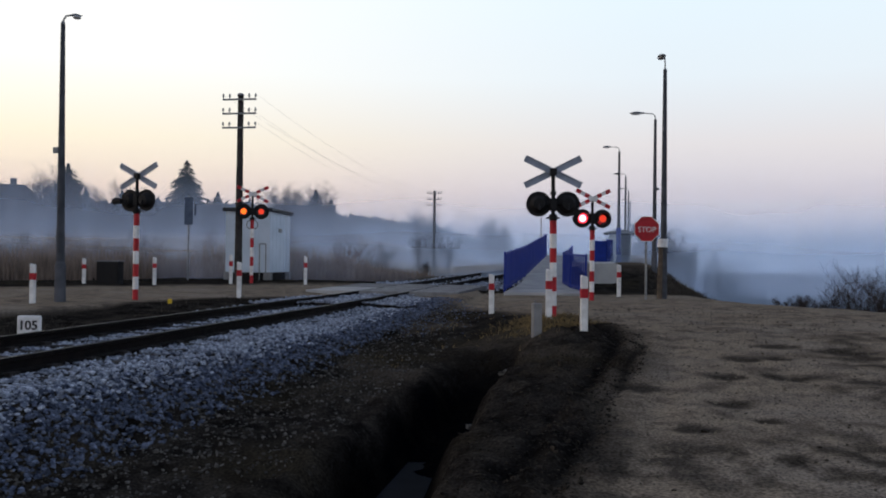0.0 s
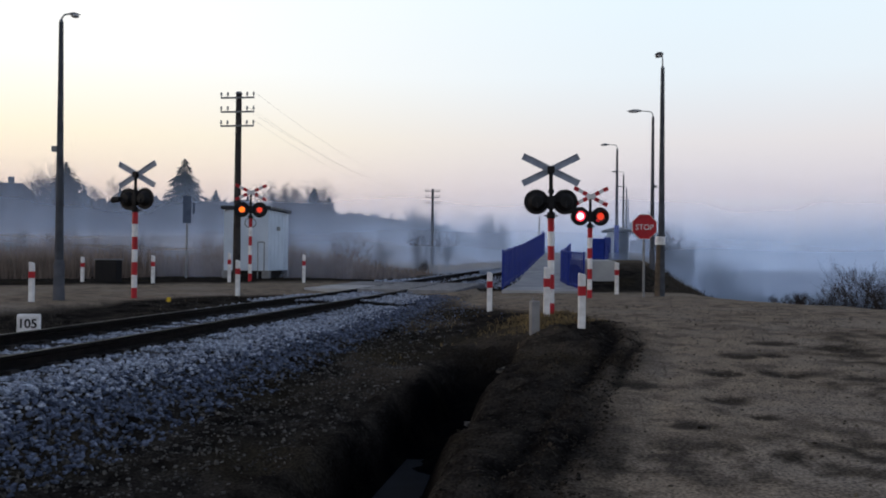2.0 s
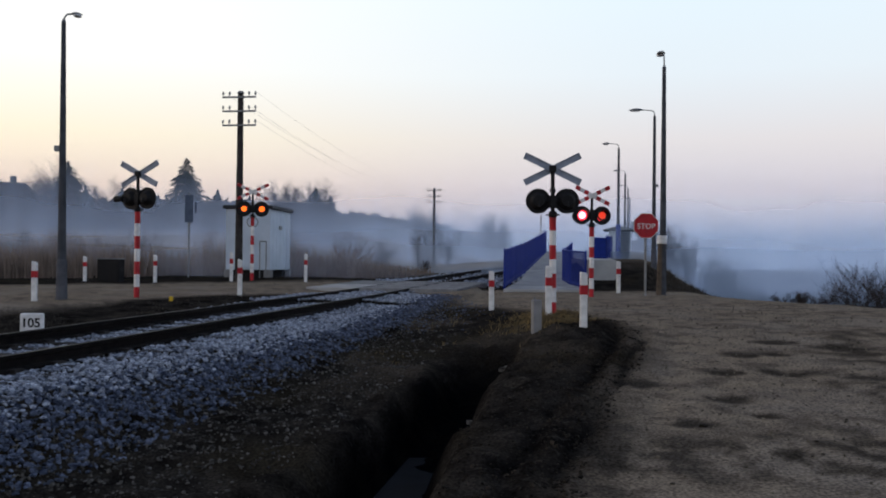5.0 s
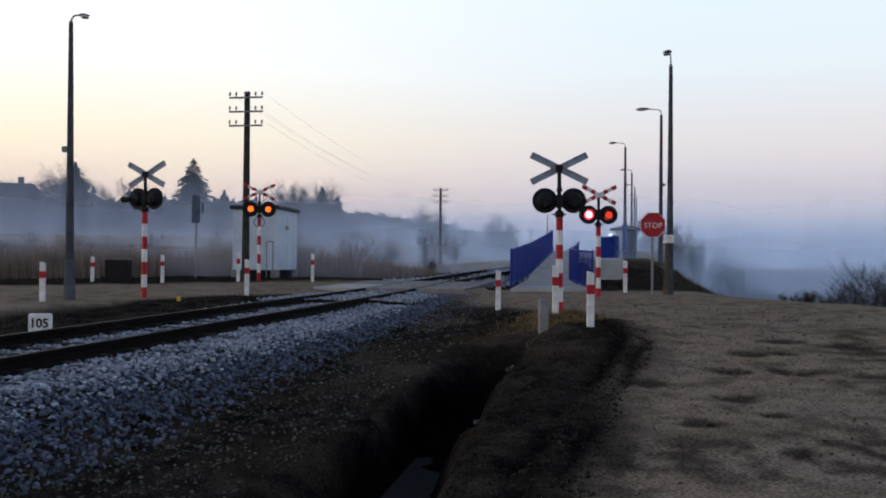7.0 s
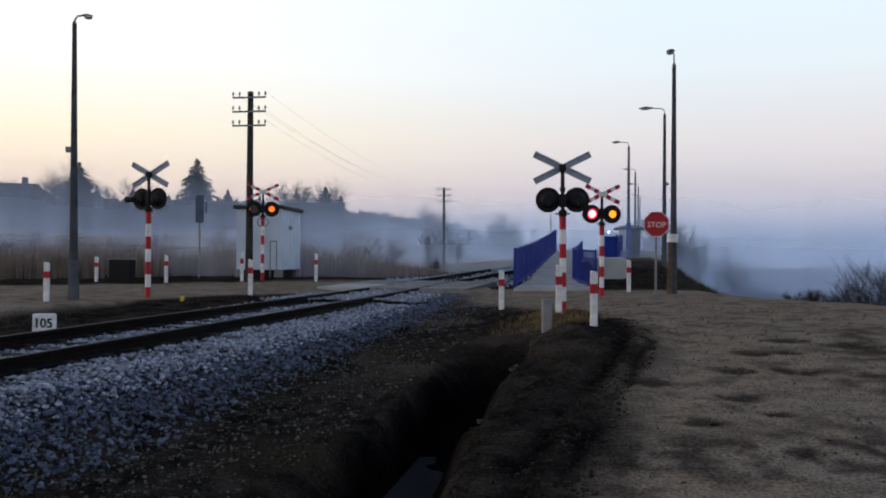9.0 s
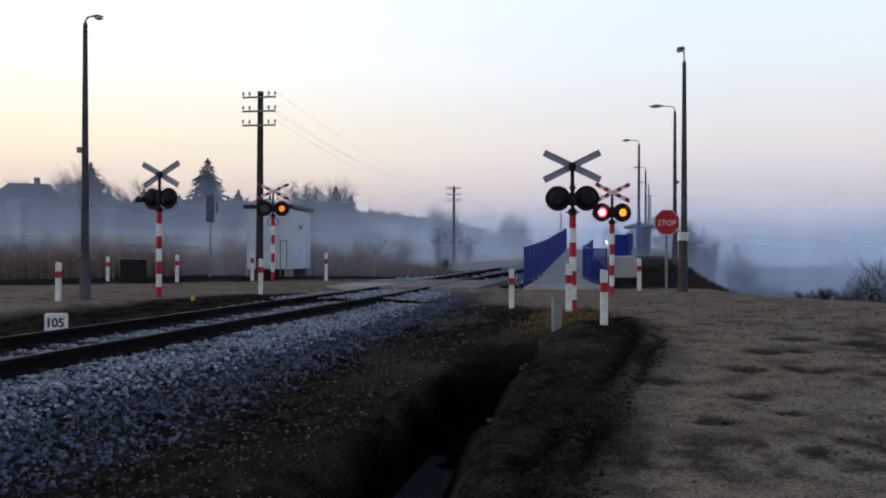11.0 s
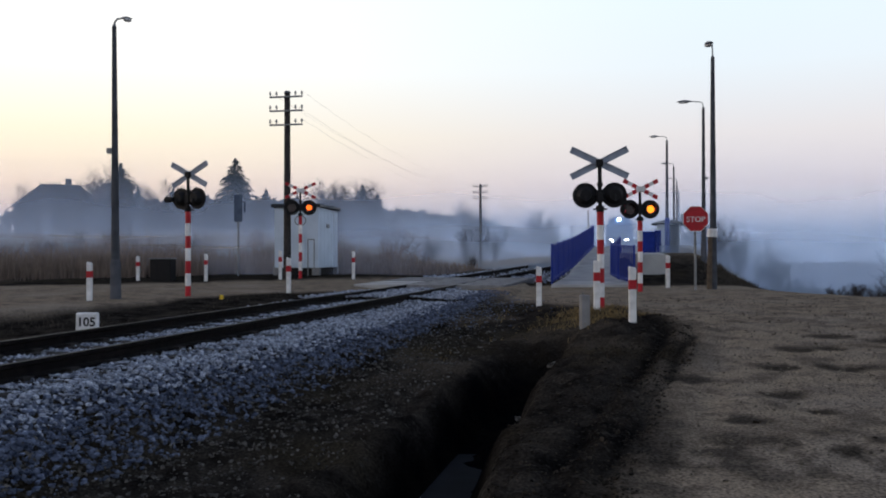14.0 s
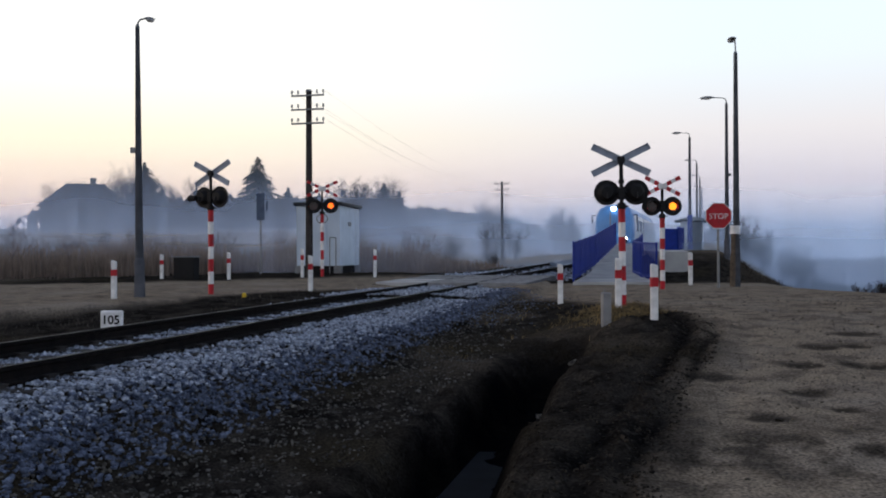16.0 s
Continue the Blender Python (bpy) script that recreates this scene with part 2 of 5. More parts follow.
def road_mask(x, y):
    """1 on the road and the crossing, 0 off it."""
    d = side_of_track(x, y)
    w = 0.35 * noise.noise((x * 0.5, y * 0.5, 3.0)) + 0.12 * noise.noise((x * 2.1, y * 2.1, 8.0))
    if d > -1.0:
        a = smooth(-0.5, 0.45, x - lerp_at(ROAD_L, y) + w)
        b = smooth(-0.5, 0.5, lerp_at(ROAD_R, y) - x + w)
        top = smooth(-0.3, 0.3, 27.2 + 0.02 * (x - 2) - y) if x > 1.2 else smooth(-0.3, 0.3, 32.5 - y)
        return min(a, b, top)
    return min(smooth(-0.3, 0.3, y - lerp_at(LEFT_NEAR, x) + w), smooth(-0.3, 0.3, lerp_at(LEFT_FAR, x) - y + w))


def land(x, y):
    d = side_of_track(x, y)
    zt = track_z(y)
    road = road_mask(x, y)
    # right of the track: a bench, a ditch, then the road rising to the crossing
    rise = lerp_at([(0, -0.72), (5, -0.62), (9, -0.42), (13, -0.16), (16, -0.08), (20, -0.02), (30, 0.0)], y)
    bench = lerp_at([(0, -1.0), (8, -0.82), (14, -0.55), (19, -0.2), (24, -0.08), (30, 0.0)], y)
    if d >= 0:
        t = smooth(-1.2, 1.0, x - lerp_at(DITCH, y) - 0.5)
        z = bench + (rise - bench) * t
        dx = x - lerp_at(DITCH, y)
        deep = 0.62 * (1 - smooth(12.2, 14.1, y))
        dw = dx + 0.12 * noise.noise((x * 1.3, y * 1.3, 6.5))
        z -= deep * smooth(-0.5, -0.05, dw) * (1 - smooth(0.42, 0.82, dw))
        # bank of soil left of the road
        e = x - lerp_at(ROAD_L, y)
        z += 0.03 * math.exp(-((e + 0.45) / 0.4) ** 2) * (1 - smooth(12.5, 15, y))
        # beyond the road the ground falls to the valley
        edge = lerp_at([(5.5, 27), (6.2, 25.0), (7.7, 21.0), (9.3, 18.8), (16, 16), (40, 10), (80, 0)], x)
        fall = smooth(0, 11, y - edge) * smooth(8.5, 17, d)
        z += -4.3 * fall
        z += -1.5 * smooth(60, 160, y) * smooth(8, 20, d)
        mound = (track_z(y) - 0.35) * smooth(28, 36, y) * (1 - smooth(7.0, 13, d)) + 0.95 * smooth(32, 38, y) * smooth(3.5, 5.0, d) * (1 - smooth(7.4, 10.0, d))
        z += mound
    else:
        z = lerp_at([(0, -0.9), (8, -0.6), (14, -0.35), (20, -0.05), (28, 0.04), (34, 0.15)], y)
        z += (zt - 0.35) * smooth(34, 42, y) * (1 - smooth(5, 12, -d))
        back = smooth(36, 120, y) * smooth(2, 40, -d)
        z += 4.4 * back * smooth(0, 60, 40 - x) + 3 * smooth(110, 260, y) * smooth(0, 60, -d)
    if road > 0:
        flat = rise if d >= 0 else z * 0.3
        if abs(d) < 2.4:
            flat = 0.0
        z = z + (flat - z) * road if d < 3 else z
    for hx, hy, rx, ry, deep in HOLES:
        q = ((x - hx) / rx) ** 2 + ((y - hy) / ry) ** 2
        if q < 6:
            z -= deep * math.exp(-q)
    if 3 < y < 17 and x > -4:
        for off, wid, deep in RUTS:
            q = rut(x, y, off, wid)
            if abs(q) < 3 and y < 14.5:
                z -= deep * math.exp(-q * q) * (0.6 + 0.6 * noise.noise((y * 1.3, off, 4.0)))
        rough = 1 - 0.8 * road
        z += rough * (0.05 * noise.noise((x * 7.0, y * 7.0, 1.5)) + 0.07 * abs(noise.noise((x * 2.4, y * 2.4, 9.5))) + 0.03 * noise.noise((x * 4.3, y * 3.6, 3.5)))
    # railway bed
    bed = zt - 0.20
    if 21 < y < 33.5 and abs(d) < 2.6:
        bed = zt - 0.10
    if abs(d) < 2.9:
        k = 1 - smooth(1.25, 2.75, abs(d))
        z += (bed - z) * k
    r = 1 - 0.75 * road
    z += r * (0.05 * noise.noise((x * 1.1, y * 1.1, 0.5)) + 0.025 * noise.noise((x * 3.7, y * 3.7, 2.5)))
    z += 0.018 * noise.noise((x * 1.6, y * 0.8, 6.0)) + 0.25 * smooth(40, 90, y) * noise.noise((x * 0.05, y * 0.05, 1.0))
    return z


def spaced(parts):
    out = []
    for a, b, s in parts:
        k = max(1, round((b - a) / s))
        out += [a + (b - a) * i / k for i in range(k)]
    return out + [parts[-1][1]]


def ground_material():
    m = bpy.data.materials.new("bare_ground")
    m.use_nodes = True
    n, l = m.node_tree.nodes, m.node_tree.links
    b = n["Principled BSDF"]
    b.inputs["Roughness"].default_value = 0.95
    b.inputs["Specular IOR Level"].default_value = 0.0
    tc = n.new("ShaderNodeTexCoord")

    def tex(scale, detail=6):
        t = n.new("ShaderNodeTexNoise")
        t.inputs["Scale"].default_value, t.inputs["Detail"].default_value = scale, detail
        l.new(tc.outputs["Object"], t.inputs["Vector"])
        return t

    def mixed(a, c, fac):
        x = n.new("ShaderNodeMix")
        x.data_type = "RGBA"
        for s, v in ((6, a), (7, c)):
            if isinstance(v, tuple):
                x.inputs[s].default_value = (*v, 1)
            else:
                l.new(v, x.inputs[s])
        l.new(fac, x.inputs[0])
        return x.outputs[2]

    def rng(v, a, c):
        r = n.new("ShaderNodeMapRange")
        r.inputs["From Min"].default_value, r.inputs["From Max"].default_value = a, c
        l.new(v, r.inputs["Value"])
        return r.outputs[0]
    big, mid, fine, grit = tex(0.5), tex(2.6), tex(38, 4), tex(11, 6)
    att = n.new("ShaderNodeAttribute")
    att.attribute_name = "zone"
    sep = n.new("ShaderNodeSeparateColor")
    l.new(att.outputs["Color"], sep.inputs[0])
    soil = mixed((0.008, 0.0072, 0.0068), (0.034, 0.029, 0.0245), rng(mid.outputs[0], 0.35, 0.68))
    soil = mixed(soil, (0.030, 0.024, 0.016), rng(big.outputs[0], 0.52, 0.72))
    dirt = mixed((0.215, 0.172, 0.130), (0.106, 0.087, 0.070), rng(mid.outputs[0], 0.42, 0.66))
    dirt = mixed(dirt, (0.225, 0.188, 0.155), rng(big.outputs[0], 0.48, 0.7))
    dirt = mixed(dirt, (0.07, 0.058, 0.046), rng(grit.outputs[0], 0.60, 0.78))
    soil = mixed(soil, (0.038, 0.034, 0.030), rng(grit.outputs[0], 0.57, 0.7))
    field = mixed((0.25, 0.20, 0.15), (0.16, 0.135, 0.105), rng(big.outputs[0], 0.4, 0.65))
    # mud taken down to near black: shade of the hollows is in this colour
    mud_shade = mixed((0.0015, 0.0018, 0.0026), (0.004, 0.0038, 0.0036), rng(mid.outputs[0], 0.4, 0.65))
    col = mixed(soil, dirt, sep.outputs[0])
    col = mixed(col, field, sep.outputs[1])
    col = mixed(col, mud_shade, sep.outputs[2])
    grain = mixed((0.35, 0.35, 0.35), (1.6, 1.6, 1.6), rng(fine.outputs[0], 0.33, 0.67))
    mul = n.new("ShaderNodeMix")
    mul.data_type, mul.blend_type = "RGBA", "MULTIPLY"
    mul.inputs[0].default_value = 0.8
    l.new(col, mul.inputs[6])
    l.new(grain, mul.inputs[7])
    l.new(mul.outputs[2], b.inputs["Base Color"])
    h = n.new("ShaderNodeMath")
    h.operation = "MULTIPLY_ADD"
    h.inputs[1].default_value = 0.25
    l.new(fine.outputs[0], h.inputs[0])
    l.new(mid.outputs[0], h.inputs[2])
    bp = n.new("ShaderNodeBump")
    bp.inputs["Strength"].default_value, bp.inputs["Distance"].default_value = 0.5, 0.06
    l.new(h.outputs[0], bp.inputs["Height"])
    l.new(bp.outputs[0], b.inputs["Normal"])
    return m


def build_ground():
    xs = spaced([(-2500, -400, 300), (-400, -80, 40), (-80, -24, 4), (-24, -9, 0.6), (-9, -1.5, 0.15), (-1.5, 4, 0.07), (4, 7, 0.14), (7, 16, 0.35), (16, 40, 1.0), (40, 120, 6), (120, 500, 40), (500, 2500, 300)])
    ys = spaced([(-300, -40, 40), (-40, 0, 4), (0, 4, 0.5), (4, 14, 0.11), (14, 20, 0.15), (20, 36, 0.28), (36, 70, 1.0), (70, 200, 5), (200, 600, 30), (600, 4200, 300)])
    verts, zone = [], []
    for y in ys:
        for x in xs:
            verts.append((x, y, land(x, y)))
            road = road_mask(x, y)
            d = side_of_track(x, y)
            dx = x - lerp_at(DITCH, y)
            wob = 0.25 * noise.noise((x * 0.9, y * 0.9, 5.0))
            # painted shade over the mud of the ditch, then along the ruts
            mud_shade = smooth(-0.56, -0.24, dx + wob) * (1 - smooth(0.5, 0.74, dx + 0.5 * wob)) * (1 - smooth(12.6, 14.6, y)) if d > 1.5 else 0.0
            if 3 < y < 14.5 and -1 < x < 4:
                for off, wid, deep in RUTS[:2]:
                    mud_shade = max(mud_shade, 0.75 * math.exp(-rut(x, y, off, wid * 1.1) ** 2) * smooth(-0.25, 0.1, noise.noise((y * 1.3, off, 4.0)) + 0.1))
            far = max(smooth(34, 60, y), smooth(14, 22, -x))
            grassy = 0.12 * smooth(0.05, 0.35, noise.noise((x * 0.55, y * 0.55, 11.0))) * smooth(9, 13, y) if d > 2.6 and road < 0.3 else 0.0
            for hx, hy, rx, ry, _ in HOLES:
                q = ((x - hx) / rx) ** 2 + ((y - hy) / ry) ** 2
                if q < 5:
                    road *= 1 - 0.85 * (1 - smooth(0.35, 1.5, q + 0.9 * noise.noise((x * 5, y * 5, 2.0))))
            for hx, hy, rx, ry, k in PATCHES:
                q = ((x - hx) / rx) ** 2 + ((y - hy) / ry) ** 2
                if q < 4:
                    road *= 1 - k * (1 - smooth(0.2, 2.2, q)) * smooth(-0.25, 0.3, noise.noise((x * 3.1, y * 3.1, 5.0)) + 0.5 * noise.noise((x * 9, y * 9, 1.0)))
            zone.append((road, max(far, grassy) * (1 - road), mud_shade, 1))
    w = len(xs)
    faces = [(j * w + i, j * w + i + 1, (j + 1) * w + i + 1, (j + 1) * w + i) for j in range(len(ys) - 1) for i in range(w - 1)]
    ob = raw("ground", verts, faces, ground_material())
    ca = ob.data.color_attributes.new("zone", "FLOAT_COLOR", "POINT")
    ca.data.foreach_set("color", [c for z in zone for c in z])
    ob.data.polygons.foreach_set("use_smooth", [True] * len(faces))
    return tagged(ob, "bare dark soil, dry grass and a rutted dirt road", "ground", kind="structure")


build_ground()


# ---- railway ----
RAIL_YS = spaced([(-30, 20, 2.0), (20, 70, 0.8), (70, 430, 6.0)])


def sweep(name, off, profile, dz, mats, parent):
    """A profile of (across, up, material) swept along the track at an offset across it."""
    verts, faces, idx = [], [], []
    k = len(profile)
    for y in RAIL_YS:
        t = track_dir(y)
        side = Vector((t.y, -t.x, 0)).normalized()
        c = Vector((track_x(y), y, track_z(y) + dz)) + side * off
        verts += [tuple(c + side * a + Vector((0, 0, b))) for a, b, _ in profile]
    for j in range(len(RAIL_YS) - 1):
        for i in range(k):
            faces.append((j * k + i, j * k + (i + 1) % k, (j + 1) * k + (i + 1) % k, (j + 1) * k + i))
            idx.append(profile[i][2])
    ob = raw(name, verts, faces, mats[0], parent)
    for m in mats[1:]:
        ob.data.materials.append(m)
    ob.data.polygons.foreach_set("material_index", idx)
    return ob


def build_track():
    track = empty("railway_track", Matrix(), "single railway track on pale grey stone ballast", "railway", kind="structure")
    prof = [(-0.036, 0.0, 1), (0.036, 0.0, 0), (0.036, -0.04, 0), (0.010, -0.055, 0), (0.010, -0.125, 0), (0.07, -0.15, 0),
            (0.07, -0.165, 0), (-0.07, -0.165, 0), (-0.07, -0.15, 0), (-0.010, -0.125, 0), (-0.010, -0.055, 0), (-0.036, -0.04, 0)]
    for off in (-0.755, 0.755):
        sweep("rail", off, prof, 0.0, (M["rail"], M["rail_top"]), track)
    b = box(B(), -1.25, 1.25, -0.12, 0.12, -0.15, 0.0, bevel=0.02)
    for off in (-0.755, 0.755):
        for s in (-1, 1):
            box(b, off + s * 0.085 - 0.045, off + s * 0.085 + 0.045, -0.07, 0.07, 0.0, 0.035)
    first = part("sleeper", b, M["sleeper"], track)
    y, k = 4.0, 0
    while y < 130:
        t = track_dir(y)
        if not 25.6 < y < 33.5:
            ob = first if k == 0 else new("sleeper", first.data)
            ob.parent = track
            ob.matrix_local = Matrix.Translation((track_x(y), y, track_z(y) - 0.17)) @ pose(0, 0, 0, 0, 0, -math.degrees(math.atan2(t.x, t.y)) + random.uniform(-0.6, 0.6))
            k += 1
        y += 0.62
    # concrete crossing panels
    for d0, d1, pm in ((-2.3, -0.86, "paleconc"), (-0.66, 0.66, "concrete"), (0.86, 2.3, "concrete")):
        for j in range(4):
            yy = 26.6 + j * 1.5
            t = track_dir(yy + 0.75)
            b = box(B(), d0, d1, -0.735, 0.735, -0.2, 0.012, bevel=0.02)
            ob = part("crossing_panel", b, M[pm if j < 2 else "concrete"], track)
            ob.matrix_local = Matrix.Translation((track_x(yy + 0.75), yy + 0.75, track_z(yy + .75))) @ pose(0, 0, 0, 0, 0, -math.degrees(math.atan2(t.x, t.y)))


build_track()

ICO = bmesh.new()
bmesh.ops.create_icosphere(ICO, subdivisions=1, radius=1.0)
ICO_V = np.array([tuple(v.co) for v in ICO.verts])
ICO_F = np.array([[v.index for v in f.verts] for f in ICO.faces])
ICO.free()
RNG = np.random.default_rng(7)


def stones(name, spots, sizes, material, label, sink=0.3):
    """Broken stones, one uneven lump at each spot, in one mesh."""
    n = len(spots)
    k = len(ICO_V)
    s = np.array(sizes)[:, None, None]
    v = ICO_V[None] * RNG.uniform(0.5, 1.35, (n, k, 1))
    v = v * RNG.uniform(0.5, 1.3, (n, 1, 3)) * s
    a = RNG.uniform(0, 6.283, n)
    c, d = np.cos(a), np.sin(a)
    x = v[..., 0] * c[:, None] - v[..., 1] * d[:, None]
    y = v[..., 0] * d[:, None] + v[..., 1] * c[:, None]
    v = np.stack([x, y, v[..., 2] * 0.8], -1) + np.array(spots)[:, None, :]
    f = (ICO_F[None] + (np.arange(n) * k)[:, None, None]).reshape(-1, 3)
    ob = raw(name, v.reshape(-1, 3).tolist(), f.tolist(), material)
    return tagged(ob, label, "stones", kind="stuff")


def build_ballast():
    spots, sizes, low, low_sizes = [], [], [], []
    for _ in range(76000):
        y = 5.0 + 22.0 * random.random() ** 1.5
        d = random.uniform(-2.0, 2.9)
        if d < -1.4 and random.random() < (-1.4 - d) / 0.5:
            continue
        if d > 1.9 and random.random() < (d - 1.9) / 0.75:
            continue
        x = track_x(y) + d / 0.985
        if road_mask(x, y) > 0.4 or min(abs(d - 0.755), abs(d + 0.755)) < 0.07:
            continue
        r = random.uniform(0.014, 0.032) * (1 + 0.016 * y)
        z = land(x, y)
        if abs(d) < 1.3:
            if abs((y - 4.0) % 0.62 - 0.31) > 0.20 and random.random() > 0.08:
                continue
            z = max(z, track_z(y) - random.uniform(0.185, 0.21))
        # outer stones take the darker copy that paints the shoulder in shade
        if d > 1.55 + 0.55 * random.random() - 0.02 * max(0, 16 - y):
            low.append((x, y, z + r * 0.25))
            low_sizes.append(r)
        else:
            spots.append((x, y, z + r * 0.25))
            sizes.append(r)
    for _ in range(5200):
        # pale grit spread over the verge towards the crossing
        y = random.uniform(14.5, 25.5)
        d = 1.8 + abs(random.gauss(0, 0.75))
        x = track_x(y) + d / 0.985
        if x < lerp_at(ROAD_L, y) + 0.3 and random.random() < smooth(14, 19, y):
            r = random.uniform(0.01, 0.024)
            low.append((x, y, land(x, y) + r * 0.2))
            low_sizes.append(r)
    stones("ballast_shoulder", low, low_sizes, M["shaded_stone"], "ballast stones on the track shoulder, coloured darker for its shade")
    for _ in range(2600):
        y = random.uniform(34, 60)
        d = random.uniform(-2.2, 2.3)
        x = track_x(y) + d / 0.985
        if min(abs(d - 0.755), abs(d + 0.755)) > 0.09:
            spots.append((x, y, land(x, y) + 0.02))
            sizes.append(random.uniform(0.05, 0.09))
    stones("ballast", spots, sizes, M["stone"], "pale blue-grey broken stone ballast along the track")
    spots, sizes = [], []
    for _ in range(9500):
        y = 5.0 + 20.0 * random.random() ** 1.4
        d = 1.9 + abs(random.gauss(0, 1.2))
        x = track_x(y) + d / 0.985
        if road_mask(x, y) > 0.3 or x > lerp_at(DITCH, y) - 0.62:
            continue
        r = random.uniform(0.006, 0.02) * random.uniform(0.7, 1.5)
        spots.append((x, y, land(x, y) + r * 0.2))
        sizes.append(r)
    stones("scattered_gravel", spots, sizes, M["gravel"], "loose dark gravel scattered on bare soil")
    spots, sizes = [], []
    for _ in range(3000):
        y = 5 + 15 * random.random() ** 1.5
        x = random.uniform(lerp_at(ROAD_L, y), 7.5)
        if road_mask(x, y) < 0.7:
            continue
        r = random.uniform(0.004, 0.015) * (1 + 0.03 * y)
        spots.append((x, y, land(x, y) + r * 0.1))
        sizes.append(r)
    clods, big = [], []
    for _ in range(5200):
        y = 5 + 11 * random.random() ** 1.2
        x = lerp_at(ROAD_L, y) - abs(random.gauss(0, 0.7))
        if x < lerp_at(DITCH, y) + 0.75 or road_mask(x, y) > 0.6:
            continue
        r = random.uniform(0.005, 0.018) * random.uniform(0.5, 1.3)
        clods.append((x, y, land(x, y) + r * 0.1))
        big.append(r)
    for x, y, r in ((2.2, 7.55, 0.035), (2.9, 6.95, 0.022), (1.35, 10.3, 0.05), (3.4, 6.6, 0.02), (1.6, 9.9, 0.03)):
        clods.append((x, y, land(x, y) + r * 0.3))
        big.append(r)
    stones("soil_clods", clods, big, M["clod"], "crumbled dark clods of soil on the verge")
    stones("road_pebbles", spots, sizes, M["pebble"], "small tan pebbles on the dirt road")


build_ballast()


def build_loose_stones():
    """A stretch of ballast stones beside the near rail, each a piece of its own."""
    track = bpy.data.objects["railway_track"]
    rnd = random.Random(23)
    meshes = []
    for k in range(6):
        bm = B()
        bmesh.ops.create_icosphere(bm, subdivisions=1, radius=1.0)
        for v in bm.verts:
            v.co *= rnd.uniform(0.65, 1.2)
            v.co.z *= 0.75
        ob = part("ballast_stone", bm, M["stone"], track)
        meshes.append(ob.data)
        ob.matrix_local = pose(track_x(9 + k) + 1.3, 9 + k, land(track_x(9 + k) + 1.3, 9 + k) + 0.02) @ Matrix.Scale(0.035, 4)
    for _ in range(290):
        y = rnd.uniform(8.5, 17)
        x = track_x(y) + rnd.uniform(0.95, 1.9)
        ob = new("ballast_stone", rnd.choice(meshes))
        ob.parent = track
        ob.matrix_local = pose(x, y, land(x, y) + 0.02, rnd.uniform(0, 40), rnd.uniform(0, 40), rnd.uniform(0, 360)) @ Matrix.Scale(rnd.uniform(0.022, 0.042) * (1 + 0.01 * y), 4)


build_loose_stones()


# ---- fixtures of the crossing ----
def on_land(x, y, sink=0.04, rz=0.0, rx=0.0, ry=0.0):
    return pose(x, y, land(x, y) - sink, rx, ry, rz)


def banded_post(x, y, h, group):
    """A white plastic marker post with a red band; the back is plain."""
    e = empty("marker_post", on_land(x, y), "white roadside marker post with a slanted red band", "post", group)
    b = box(B(), -0.055, 0.055, -0.045, 0.045, 0, h + 0.04, bevel=0.02)
    for v in b.verts:
        if v.co.z > h:
            v.co.z -= 0.03 * (v.co.x + 0.055) / 0.11
    part("post_body", b, M["white"], e)
    z = h * 0.63
    b = box(B(), -0.059, 0.059, -0.049, 0.049, z, z + h * 0.18, bevel=0.015)
    part("red_band", b, M["red"], e, "red reflective band")
    return e


for x, y, h in ((-8.38, 18.5, 0.82), (-11.5, 29.0, 0.82), (-9.4, 29.5, 0.9), (-7.26, 31.0, 1.0), (-5.06, 22.5, 0.9), (-4.93, 32.5, 1.03),
                (1.02, 18.8, 0.83), (1.86, 15.8, 0.88), (2.13, 13.6, 0.85), (4.97, 25.5, 0.92)):
    banded_post(x, y, h, "marker posts at the crossing")


def disc(bm, centre, r0, r1, depth, axis=(0, -1, 0), seg=28):
    a = Vector(centre)
    return rod(bm, a, a + Vector(axis) * depth, r0, r1, seg)


